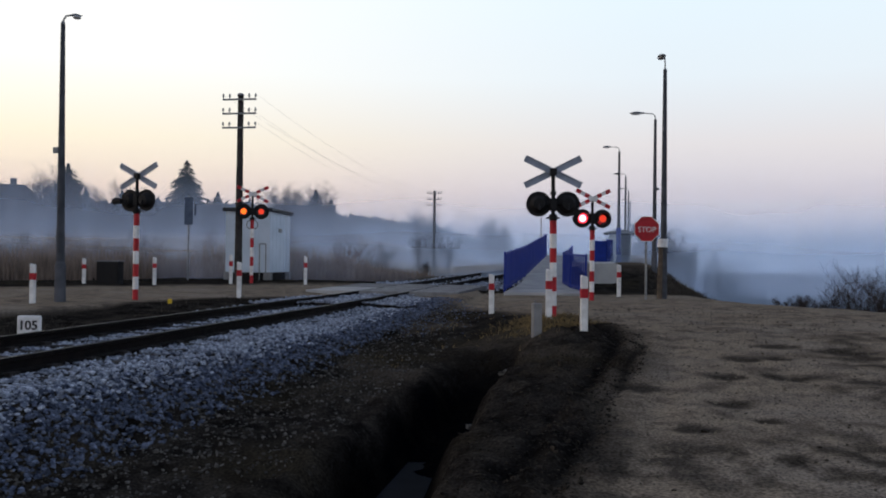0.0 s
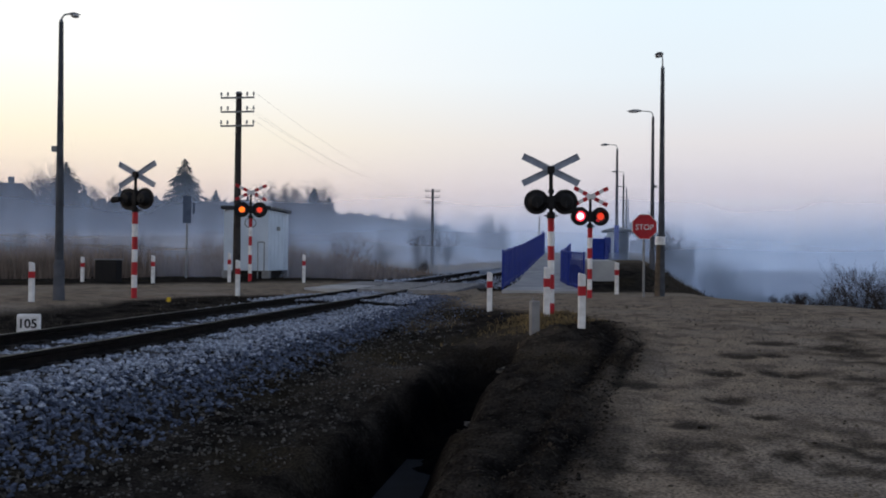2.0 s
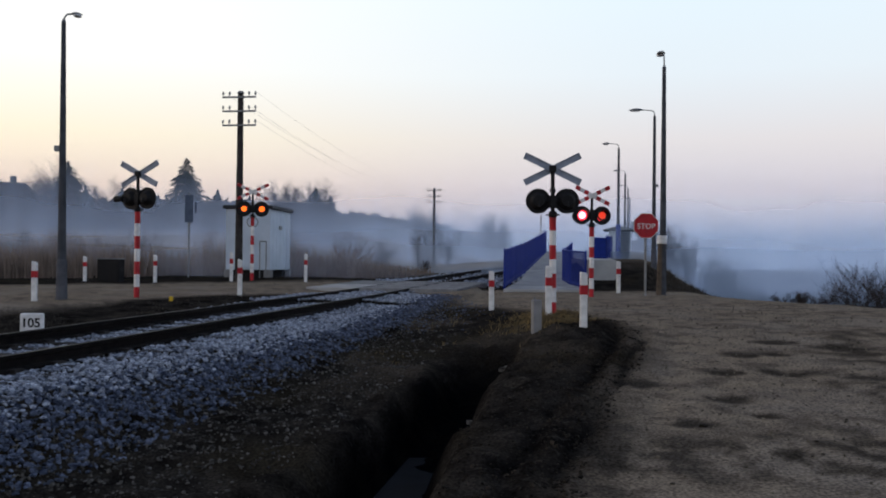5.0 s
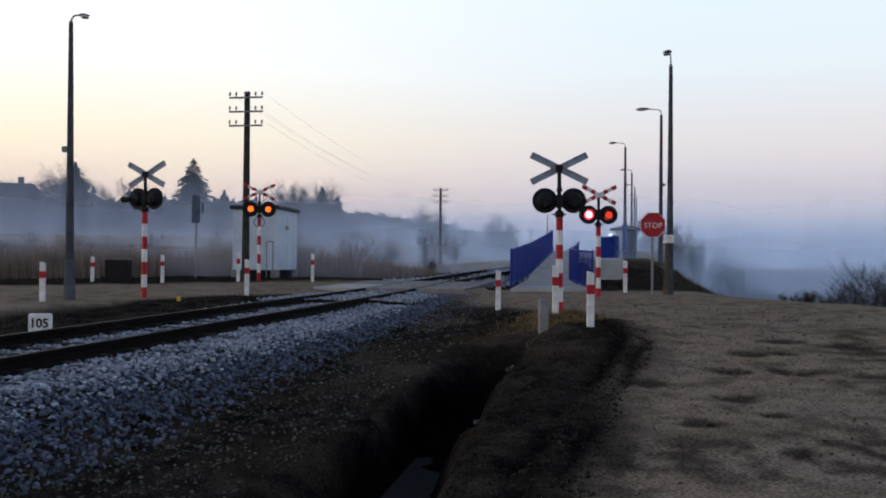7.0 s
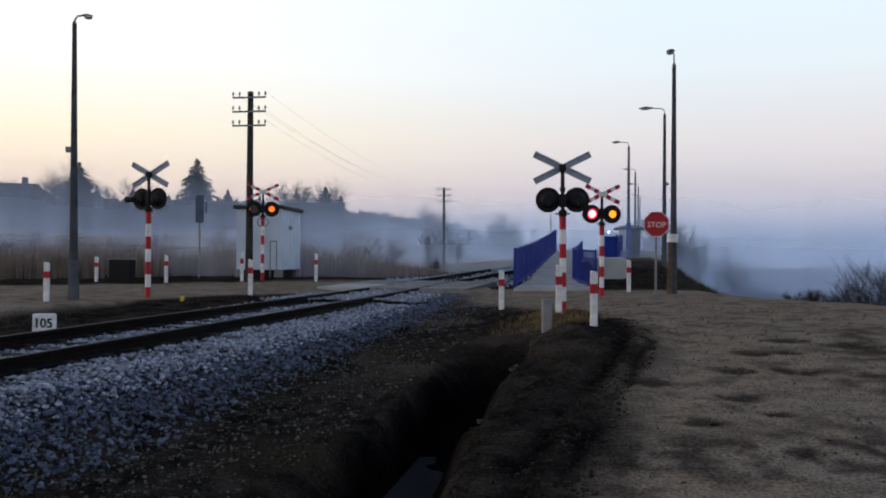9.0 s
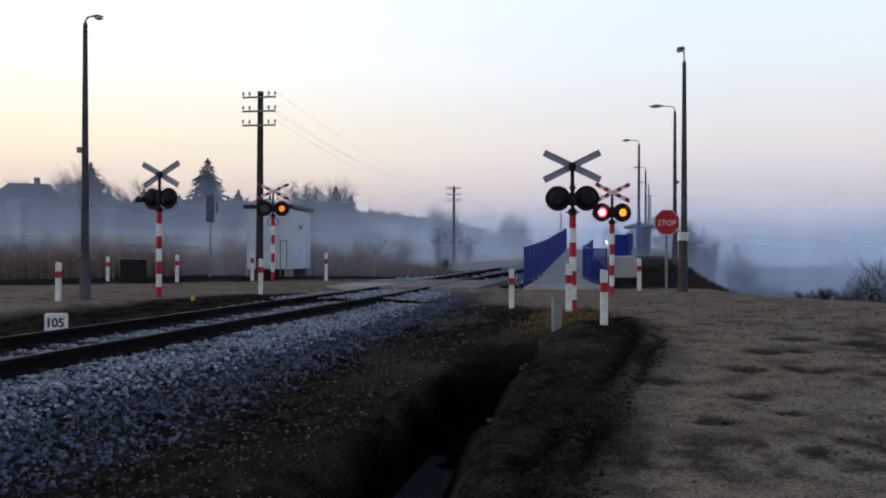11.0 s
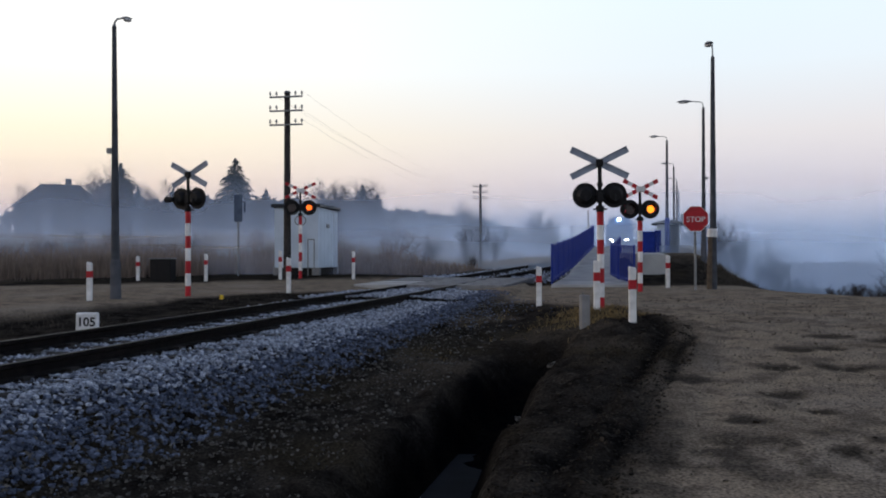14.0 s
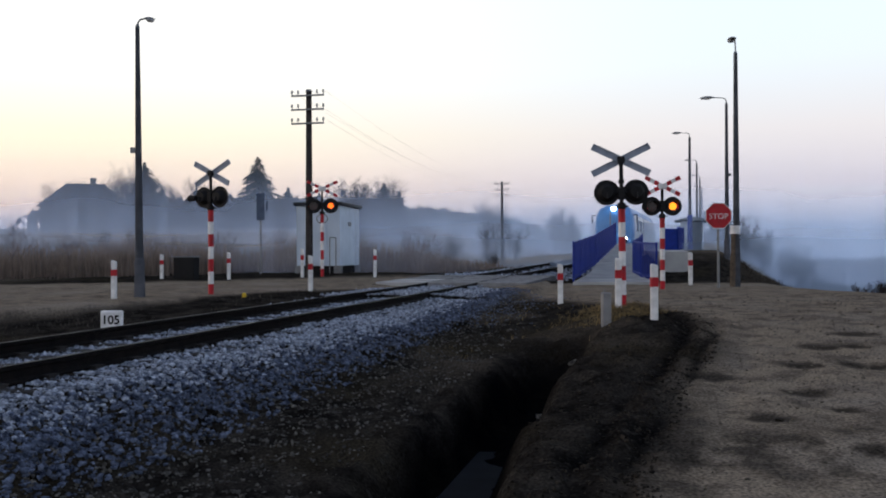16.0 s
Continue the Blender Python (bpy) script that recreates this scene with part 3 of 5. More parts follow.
def signal(x, y, rz, cross_z, front, far, disc_r, lamp_drop, gap, tilt=0.0):
    """A level crossing signal: banded pole, two lamps on round boards, a St Andrew's cross."""
    label = ("crossing signal on a banded pole, red-tipped cross, two red lamps" if front
             else "level crossing signal from behind, bare grey cross and black lamp boards")
    e = empty("crossing_signal", on_land(x, y, 0.05, rz, 0, tilt), label, "signal", "crossing signals")
    base_z = land(x, y) - 0.05
    ch = cross_z - base_z
    lamp_h = ch - lamp_drop
    top_band = lamp_h - 0.28
    n = 7
    for i in range(n):
        z0, z1 = top_band * i / n, top_band * (i + 1) / n
        b = rod(B(), (0, 0, z0), (0, 0, z1), 0.062, 0.062, 16)
        part("pole_band", b, M["red"] if i % 2 == 0 else M["white"], e)
    b = rod(B(), (0, 0, top_band), (0, 0, ch + 0.05), 0.036, 0.036, 12)
    rod(b, (0, 0, top_band - 0.02), (0, 0, top_band + 0.09), 0.075, 0.075, 14)
    rod(b, (0, 0, top_band + 0.02), (0, 0, top_band + 0.04), 0.13, 0.13, 16)
    rod(b, (0, 0, ch - 0.42), (0, 0, ch - 0.36), 0.055, 0.055, 12)
    part("upper_pole", b, M["black"], e)
    # the cross
    s = -1 if front else 1
    arm = (0.49 if front else 0.56) if not far else 0.60
    for k, ang in enumerate((26, -26)):
        rot = pose(0, 0, ch, 0, ang, 0)
        yo = s * 0.05 + (0.012 if k else -0.012) * s
        w = 0.052 if not front else 0.05
        if not front:
            b = box(B(), -arm, arm, yo - 0.008, yo + 0.008, -w, w, bevel=0.004)
            for zz in (-w, w):
                box(b, -arm, arm, yo - 0.03, yo + 0.008, zz - 0.008, zz + 0.008)
            for zz in (-arm * 0.985, arm * 0.985):
                box(b, zz - 0.01, zz + 0.01, yo - 0.03, yo + 0.008, -w, w)
            part("cross_arm", b, M["grey"], e).matrix_local = rot
        else:
            b = box(B(), -arm, arm, yo - 0.008, yo + 0.008, -w, w, bevel=0.004)
            a = part("cross_arm", b, M["white"], e)
            a.matrix_local = rot
            for x0, x1 in ((-0.99, -0.72), (-0.48, -0.24), (0.24, 0.48), (0.72, 0.99)):
                b = box(B(), arm * x0, arm * x1, yo - 0.013, yo + 0.013, -w * 1.01, w * 1.01)
                part("red_stripe", b, M["red"], a)
    b = box(B(), -0.06, 0.06, -0.05, 0.05, ch - 0.06, ch + 0.06, bevel=0.01)
    part("cross_clamp", b, M["white"] if front else M["black"], e)
    # lamp carrier and boards
    b = rod(B(), (-gap, 0, lamp_h), (gap, 0, lamp_h), 0.028, 0.028, 10)
    box(b, -0.06, 0.06, -0.06, 0.06, lamp_h - 0.13, lamp_h + 0.1, bevel=0.015)
    part("lamp_bracket", b, M["black"], e)
    if far:
        b, seg = B(), 24
        for i in range(seg):
            t, q = 6.2832 * i / seg, 6.2832 * (i + 1) / seg
            rod(b, (0.19 * math.cos(t), 0, lamp_h - 0.46 + 0.17 * math.sin(t)), (0.19 * math.cos(q), 0, lamp_h - 0.46 + 0.17 * math.sin(q)), 0.02, 0.02, 6)
        part("cable_ring", b, M["steel"], e)
    turning = []
    for sx in (-1, 1):
        cx = sx * gap
        if front:
            # a board with a round hole, and a hollow housing behind it
            b, rings = B(), []
            for i in range(28):
                t = 6.28319 * i / 28
                rings.append([b.verts.new((cx + math.cos(t) * q, yy, lamp_h + math.sin(t) * q)) for q, yy in (
                    (disc_r, -0.01), (disc_r, 0.03), (disc_r * 0.78, 0.05), (disc_r * 0.7, 0.32), (0.02, 0.33), (0.02, 0.31), (disc_r * 0.66, 0.30), (disc_r * 0.6, -0.01))])
            for p, q in zip(rings, rings[1:] + rings[:1]):
                for i in range(8):
                    b.faces.new((p[i], p[(i + 1) % 8], q[(i + 1) % 8], q[i]))
            bmesh.ops.recalc_face_normals(b, faces=b.faces)
            board = part("lamp_board", b, M["black"], e, "round black lamp board")
            # hood over the lens
            b, seg, r = B(), 20, disc_r * 0.62
            ring = []
            for i in range(seg + 1):
                t = math.pi * (-0.15 + 1.3 * i / seg)
                c, q = math.cos(t), math.sin(t)
                d = 0.05 + 0.16 * max(0, math.sin(math.pi * i / seg))
                ring.append([b.verts.new((cx + c * k, yy, lamp_h + q * k)) for k, yy in ((r, 0), (r, -d), (r * 0.95, -d), (r * 0.95, 0))])
            for p, q in zip(ring, ring[1:]):
                for i in range(4):
                    b.faces.new((p[i], p[(i + 1) % 4], q[(i + 1) % 4], q[i]))
            part("lamp_hood", b, M["black"], board)
            # the lens drum turns: bright, glowing, dim and dark faces round an upright axle
            b, r, k = B(), disc_r * 0.56, disc_r * (0.36 if far else 0.40)
            for q in range(4):
                turn = Matrix.Rotation(-q * math.pi / 2, 4, "Z")
                for rr, y0, y1, m in ((r, -r + 0.012, -r - 0.004, 4 if q else 1), (k, -r - 0.004, -r - 0.007, (0, 2, 3, 4)[q])):
                    fs = set(b.faces)
                    vs = set(b.verts)
                    disc(b, (0, y0, 0), rr, rr, y0 - y1, seg=20)
                    bmesh.ops.transform(b, matrix=turn, verts=[v for v in b.verts if v not in vs])
                    for f in b.faces:
                        if f not in fs:
                            f.material_index = m
            mats = [M["lamp_far"], M["lens_dark"], M["lamp_dim"], M["lamp_dim"], M["lens_dark"]] if far else [M["lamp_red"], M["lamp_ring"], M["lamp_glow"], M["lamp_dim"], M["lens_dark"]]
            ins = part("lamp_insert", b, mats, board, "round red signal lens")
            ins.matrix_local = pose(cx, r - 0.025, lamp_h)
            turning.append((ins, cx, r - 0.025, lamp_h))
        else:
            b = disc(B(), (cx, 0.02, lamp_h), disc_r, disc_r, 0.03, (0, 1, 0), 36)
            disc(b, (cx, 0.02, lamp_h), disc_r * 0.72, disc_r * 0.45, 0.12, (0, -1, 0))
            rod(b, (cx, -0.10, lamp_h), (cx, -0.14, lamp_h - 0.12), 0.02, 0.02, 8)
            part("lamp_board", b, M["black"], e, "round black lamp board from behind")
            if rz < -10 and sx < 0:
                b = rod(B(), (cx - 0.1, -0.12, lamp_h - 0.02), (cx - 0.30, -0.12, lamp_h - 0.02), 0.06, 0.075, 14)
                part("side_lamp", b, M["black"], e, "small black side lamp")
    return e, turning


signal(1.985, 16.2, 0, 2.545, False, False, 0.226, 0.58, 0.258, -0.5)
SIG_NEAR = signal(3.76, 22.8, 8, 2.55, True, False, 0.235, 0.50, 0.262)
signal(-6.79, 20.0, -24, 2.73, False, False, 0.24, 0.54, 0.235)
SIG_FAR = signal(-6.66, 31.5, 14, 3.2, True, True, 0.27, 0.60, 0.30)


def lamp_post(x, y, top, arm_dir, arm, r0, r1, label, head=0.62, sleeve=True, stub=False, blue=0.0, rise=0.27, lean=0.0):
    """A street lamp on a tapered concrete mast; arm_dir: degrees round, 0 points to +x."""
    z0 = land(x, y) - 0.1
    e = empty("street_lamp", pose(x, y, z0, 0, lean, arm_dir), label, "street lamp", "street lamps")
    h = top - z0
    b = rod(B(), (0, 0, 0), (0, 0, h), r0, r1, 14)
    part("mast", b, M["pole"], e)
    if sleeve:
        b = rod(B(), (0, 0, 0), (0, 0, 0.72), r0 * 1.26, r0 * 1.12, 14)
        rod(b, (0, 0, 0.72), (0, 0, 0.82), r0 * 1.12, r0 * 1.2, 14)
        rod(b, (0, 0, 0.82), (0, 0, 0.96), r0 * 1.2, r0 * 0.9, 14)
        part("footing", b, M["footing"], e, "thicker grey concrete foot")
        b = box(B(), -r0 - 0.07, -r0 * 0.6, -0.05, 0.05, h * 0.54, h * 0.54 + 0.12, bevel=0.01)
        part("junction_box", b, M["steel"], e)
    if blue:
        b = rod(B(), (0, 0, 0), (0, 0, blue), r0 * 1.3, r0 * 1.3, 14)
        part("painted_foot", b, M["blue"], e, "blue painted foot")
    if stub:
        b = rod(B(), (-0.04, 0.12, 0), (-0.02, 0.08, 1.62), 0.075, 0.065, 12)
        part("timber_stub", b, M["brownwood"], e, "brown timber stub beside the mast")
        b = rod(B(), (-0.01, 0.04, 1.5), (-0.01, 0.03, 1.72), 0.14, 0.13, 14)
        part("band", b, M["white"], e, "white painted band")
    pts = [(0, 0, h - 0.1), (0.01, 0, h + rise * 0.45), (0.04, 0, h + rise * 0.75), (0.04 + arm * 0.12, 0, h + rise * 0.93), (0.04 + arm * 0.5, 0, h + rise)]
    b = B()
    for p, q in zip(pts, pts[1:]):
        rod(b, p, q, 0.02, 0.02, 8)
    part("arm", b, M["steel"], e)
    part("mast_cap", rod(B(), (0, 0, h - 0.02), (0, 0, h + 0.05), r1 * 1.1, 0.03, 12), M["steel"], e)
    # luminaire: a flattened, tapering shell
    b = B()
    bmesh.ops.create_uvsphere(b, u_segments=16, v_segments=10, radius=1.0)
    for v in b.verts:
        t = (v.co.x + 1) / 2
        w = min(1.0, head / 0.62 + 0.1) * (0.04 + 0.10 * math.sin(min(1, t * 1.1) * math.pi) ** 0.7 * (0.6 + 0.4 * t))
        v.co = Vector((arm * 0.5 + t * head, v.co.y * w * 1.05, h + rise + v.co.z * (w * 0.62 if v.co.z > 0 else w * 0.28)))
    lum = part("luminaire", b, M["steel"], e, "grey teardrop luminaire")
    b = B()
    bmesh.ops.create_uvsphere(b, u_segments=14, v_segments=8, radius=1.0)
    for v in b.verts:
        v.co = Vector((arm * 0.5 + head * (0.6 + 0.28 * v.co.x), v.co.y * 0.10, h + rise - 0.035 + v.co.z * 0.035))
    part("diffuser", b, M["white"], lum)
    return e


lamp_post(-8.03, 19.0, 5.84, 8, 0.2, 0.095, 0.045, "dark tapered street lamp with a teardrop luminaire", 0.30, rise=0.17, lean=-0.4)
lamp_post(5.98, 24.5, 6.2, 94, 0.12, 0.10, 0.05, "dark street lamp mast beside a brown timber stub", 0.5, False, True, rise=0.44)
lamp_post(8.88, 38.0, 7.03, 176, 0.75, 0.10, 0.055, "dark street lamp with a teardrop luminaire on an arm", 0.75, True)
lamp_post(9.9, 51.0, 7.3, 170, 0.75, 0.11, 0.06, "platform lamp with a blue painted foot", 0.6, False, False, 2.0)
for x, y, top in ((13.9, 69.0, 7.6), (17.6, 86.0, 7.9), (21.5, 104.0, 8.2), (25.6, 124.0, 8.5)):
    lamp_post(x, y, top, 170, 0.7, 0.11, 0.06, "platform lamp, faint in the mist", 0.6, False)


def telegraph_pole(x, y, top):
    z0 = land(x, y) - 0.1
    e = empty("telegraph_pole", pose(x, y, z0, 0, 0, -9), "tarred wooden telegraph pole with three insulator arms", "telegraph pole", "telegraph poles")
    h = top - z0
    part("pole", rod(B(), (0, 0, 0), (0, 0, h), 0.14, 0.10, 12), M["wood"], e)
    part("pole_cap", rod(B(), (0, 0, h - 0.02), (0, 0, h + 0.05), 0.13, 0.09, 12), M["steel"], e)
    for zz in (h - 0.18, h - 0.68, h - 1.18):
        arm = part("cross_arm", box(B(), -0.62, 0.62, -0.16, -0.10, zz - 0.03, zz + 0.03, bevel=0.008), M["steel"], e)
        for px in (-0.6, -0.36, 0.36, 0.6):
            b = rod(B(), (px, -0.13, zz), (px, -0.13, zz + 0.12), 0.012, 0.012, 6)
            rod(b, (px, -0.13, zz + 0.09), (px, -0.13, zz + 0.20), 0.042, 0.026, 10)
            part("insulator", b, M["steel"], arm)
    return e


POLES = [(-7.24, 32.0, 6.76), (-0.76, 76.0, 6.9), (7.0, 125.0, 7.0), (16.0, 178.0, 7.1)]
for p in POLES:
    telegraph_pole(*p)


def wire(a, b, sag):
    pts = []
    for i in range(13):
        t = i / 12
        p = Vector(a).lerp(Vector(b), t)
        p.z -= sag * 4 * t * (1 - t)
        pts.append(p)
    bm = B()
    for p, q in zip(pts, pts[1:]):
        rod(bm, p, q, 0.003, 0.003, 4)
    ob = part("telegraph_wire", bm, M["steel"])
    tagged(ob, "thin sagging telegraph wire between poles", "wire", "telegraph wires")


for (x0, y0, z0), (x1, y1, z1) in zip(POLES, POLES[1:]):
    for dx, dz in ((0.6, -0.0), (0.36, -0.5), (-0.6, -0.0), (0.6, -1.0)):
        wire((x0 + dx, y0, z0 + dz), (x1 + dx, y1, z1 + dz), 0.9)


def build_hut():
    x, y = -7.21, 35.4
    e = empty("signal_hut", pose(x, y, land(x, y) - 0.02, 0, 0, -5), "pale blue-grey equipment hut with a dark flat roof", "hut")
    w, d, h = 0.86, 1.45, 2.58
    part("wall_panel", box(B(), -w, w, -d, d, 0.28, h, bevel=0.02), M["hut"], e)
    part("plinth", box(B(), -w + 0.12, w - 0.12, -d + 0.12, d - 0.12, 0.0, 0.29), M["black"], e)
    for sx in (-1, 1):
        for sy in (-1, 1):
            part("foot_block", box(B(), sx * w - 0.14 - 0.1 * sx, sx * w + 0.14 - 0.1 * sx, sy * d - 0.14 - 0.1 * sy, sy * d + 0.14 - 0.1 * sy, 0, 0.29, bevel=0.01), M["concrete"], e)
    part("roof", box(B(), -w - 0.1, w + 0.1, -d - 0.12, d + 0.12, h, h + 0.13, bevel=0.015), M["hutroof"], e)
    part("door", box(B(), -0.55, 0.35, -d - 0.025, -d + 0.01, 0.38, h - 0.25, bevel=0.008), M["hut"], e)
    part("door_handle", box(B(), -0.48, -0.42, -d - 0.06, -d - 0.02, 1.3, 1.46, bevel=0.008), M["black"], e)
    b = rod(B(), (0.56, -d - 0.35, 0), (0.56, -d - 0.35, 1.35), 0.02, 0.02, 8)
    rod(b, (0.80, -d - 0.35, 0), (0.80, -d - 0.35, 1.35), 0.02, 0.02, 8)
    rod(b, (0.56, -d - 0.35, 1.35), (0.80, -d - 0.35, 1.35), 0.02, 0.02, 8)
    part("hand_rail", b, M["steel"], e)
    part("wall_vent", box(B(), w - 0.01, w + 0.03, -0.3, 0.1, h - 0.75, h - 0.6, bevel=0.008), M["steel"], e)
    for k in range(4):
        yy = -d + 0.3 + k * 0.55
        part("panel_seam", box(B(), w - 0.002, w + 0.006, yy - 0.01, yy + 0.01, 0.3, h - 0.02), M["hut"], e)


build_hut()


def build_small():
    e = empty("cable_cabinet", on_land(-10.85, 29.5, 0.02, -6), "dark low equipment cabinet with a pale lid", "cabinet")
    part("cabinet_body", box(B(), -0.37, 0.37, -0.2, 0.2, 0, 0.74, bevel=0.015), M["black"], e)
    part("cabinet_lid", box(B(), -0.4, 0.4, -0.23, 0.23, 0.74, 0.78, bevel=0.012), M["steel"], e, "pale steel lid")
    part("cabinet_door", box(B(), -0.32, 0.32, -0.212, -0.195, 0.08, 0.68, bevel=0.006), M["black"], e)
    e = empty("road_sign", on_land(-9.3, 33.0, 0.05, 12), "dark back of a road sign on a thin steel post", "road sign")
    part("post", rod(B(), (0, 0, 0), (0, 0, 3.1), 0.03, 0.03, 10), M["steel"], e)
    part("sign_plate", box(B(), -0.15, 0.15, -0.05, -0.03, 2.05, 3.05, bevel=0.006), M["signback"], e)
    part("side_plate", box(B(), 0.2, 0.27, -0.05, -0.03, 2.4, 2.8, bevel=0.006), M["signback"], e)
    part("plate_bracket", box(B(), -0.1, 0.27, -0.03, 0.0, 2.58, 2.62), M["steel"], e)
    # kilometre plate
    e = empty("distance_marker", on_land(-5.88, 12.9, 0.04, 4), "white concrete distance marker with black numerals", "marker")
    part("marker_block", box(B(), -0.16, 0.16, -0.05, 0.05, 0, 0.36, bevel=0.025), M["white"], e)
    cu = bpy.data.curves.new("numerals", "FONT")
    cu.body, cu.size, cu.extrude, cu.align_x, cu.offset = "105", 0.18, 0.003, "CENTER", 0.004
    cu.materials.append(M["black"])
    t = new("numerals", cu)
    t.parent, t.matrix_local = e, pose(0, -0.053, 0.165, 90)
    # yellow marker by the rail
    e = empty("yellow_marker", on_land(-5.87, 19.5, 0.03), "small bright yellow track marker on a stake", "marker")
    part("stake", rod(B(), (0, 0, 0), (0, 0, 0.12), 0.015, 0.015, 8), M["wood"], e)
    part("marker_cap", box(B(), -0.04, 0.04, -0.03, 0.03, 0.06, 0.16, bevel=0.012), M["yellow"], e)
    # concrete stub at the culvert
    e = empty("concrete_stub", on_land(1.46, 14.0, 0.1, 10), "weathered grey concrete marker stub", "post")
    top = 0.28 - (land(1.46, 14.0) - 0.1)
    b = box(B(), -0.07, 0.07, -0.07, 0.07, 0, top, bevel=0.02)
    part("stub_body", b, M["concrete"], e)
    part("stub_bolt", rod(B(), (-0.03, 0, top - 0.02), (-0.03, 0, top + 0.04), 0.012, 0.012, 8), M["steel"], e)
    # stop sign
    e = empty("stop_sign", on_land(5.28, 23.5, 0.05, 2), "red octagonal stop sign on a slim grey post", "stop sign")
    zc = 1.83 - (land(5.28, 23.5) - 0.05)
    part("post", rod(B(), (0, 0, 0), (0, 0, zc + 0.3), 0.032, 0.032, 12), M["steel"], e)
    b = B()
    bmesh.ops.create_cone(b, cap_ends=True, segments=8, radius1=0.352, radius2=0.352, depth=0.012, matrix=pose(0, -0.05, zc, 90, 0, 0) @ pose(0, 0, 0, 0, 0, 22.5))
    plate = part("plate_rim", b, M["white"], e, "white rim of the octagon")
    b = B()
    bmesh.ops.create_cone(b, cap_ends=True, segments=8, radius1=0.336, radius2=0.336, depth=0.012, matrix=pose(0, -0.055, zc, 90, 0, 0) @ pose(0, 0, 0, 0, 0, 22.5))
    part("red_face", b, M["red"], plate)
    cu = bpy.data.curves.new("lettering", "FONT")
    cu.body, cu.size, cu.extrude, cu.align_x, cu.offset = "STOP", 0.20, 0.002, "CENTER", 0.0
    cu.materials.append(M["white"])
    t = new("lettering", cu)
    t.parent, t.matrix_local = plate, pose(0, -0.064, zc - 0.08, 90)


build_small()


def build_ditch():
    """Broken slabs and standing water in the ditch."""
    rnd = random.Random(17)
    for x, y, a, w in ((0.50, 10.7, 25, 0.17), (0.96, 12.4, -20, 0.15), (1.0, 12.9, 15, 0.09)):
        e = empty("broken_slab", pose(x, y, land(x, y) - 0.03, rnd.uniform(-14, 4), rnd.uniform(-16, 8), a), "broken grey concrete slab lying in the ditch", "rubble", "rubble in the ditch")
        b = box(B(), -w, w, -w * 0.7, w * 0.7, 0, 0.06, bevel=0.012)
        for v in b.verts:
            v.co += Vector((rnd.uniform(-1, 1), rnd.uniform(-1, 1), rnd.uniform(-0.3, 0.3))) * w * 0.1
        part("slab", b, M["gravel"], e)
    verts, faces = [], []
    n = 16
    for i in range(n + 1):
        y = 6.4 + 3.2 * i / n
        c = lerp_at(DITCH, y) + 0.24
        z = land(c, y) + 0.05
        verts += [(c - 0.3, y, z), (c + 0.34, y, z)]
    zw = sum(v[2] for v in verts) / len(verts) - 0.01
    verts = [(x, y, zw) for x, y, _ in verts]
    for i in range(n):
        faces.append((2 * i, 2 * i + 1, 2 * i + 3, 2 * i + 2))
    tagged(raw("ditch_water", verts, faces, M["water"]), "dark standing water at the bottom of the ditch", "water", kind="structure")


build_ditch()


# ---- platform ----
def fence(pts, h, name_group, slats=9):
    """A blue steel fence of posts, rails and upright slats along a polyline of (x, y, z)."""
    a, z = pts[0], pts[-1]
    e = empty("platform_fence", Matrix(), "blue painted steel railing with upright slats", "fence", name_group)
    for p, q in zip(pts, pts[1:]):
        p, q = Vector(p), Vector(q)
        flat = Vector((q.x - p.x, q.y - p.y, 0))
        nseg = max(1, round(flat.length / 2.0))
        for i in range(nseg):
            s, t = p.lerp(q, i / nseg), p.lerp(q, (i + 1) / nseg)
            part("fence_post", rod(B(), s, s + Vector((0, 0, h + 0.03)), 0.03, 0.03, 8), M["blue"], e)
            for hh in (0.12, h - 0.02):
                part("fence_rail", rod(B(), s + Vector((0, 0, hh)), t + Vector((0, 0, hh)), 0.026, 0.026, 8), M["blue"], e)
            d = (t - s).normalized()
            k = slats
            for j in range(k):
                c = s.lerp(t, (j + 0.5) / k)
                wv = Vector((d.x, d.y, 0)).normalized() * 0.045
                nn = Vector((-wv.y, wv.x, 0)).normalized() * 0.008
                vs = []
                bm = B()
                for zz, lift in ((0.03, 0), (h, 0)):
                    for sg in ((-1, -1), (1, -1), (1, 1), (-1, 1)):
                        vs.append(bm.verts.new(c + wv * sg[0] + nn * sg[1] + Vector((0, 0, zz))))
                for f in ((0, 1, 2, 3), (7, 6, 5, 4), (0, 4, 5, 1), (1, 5, 6, 2), (2, 6, 7, 3), (3, 7, 4, 0)):
                    bm.faces.new([vs[n] for n in f])
                part("slat", bm, M["blue"], e)
        if q == Vector(z):
            part("fence_post", rod(B(), q, q + Vector((0, 0, h + 0.03)), 0.03, 0.03, 8), M["blue"], e)
    return e


def slab(name, pts, z_low, material, label, category):
    """A solid walkway; pts are rows of (left x, right x, y, z of the top)."""
    bm = B()
    rows = []
    for xl, xr, y, z in pts:
        rows.append([bm.verts.new(c) for c in ((xl, y, z), (xr, y, z), (xr, y, z_low), (xl, y, z_low))])
    for p, q in zip(rows, rows[1:]):
        for i in range(4):
            bm.faces.new((p[i], p[(i + 1) % 4], q[(i + 1) % 4], q[i]))
    bm.faces.new(rows[0][::-1])
    bm.faces.new(rows[-1])
    bmesh.ops.recalc_face_normals(bm, faces=bm.faces)
    ob = part(name, bm, material)
    return tagged(ob, label, category, kind="structure")


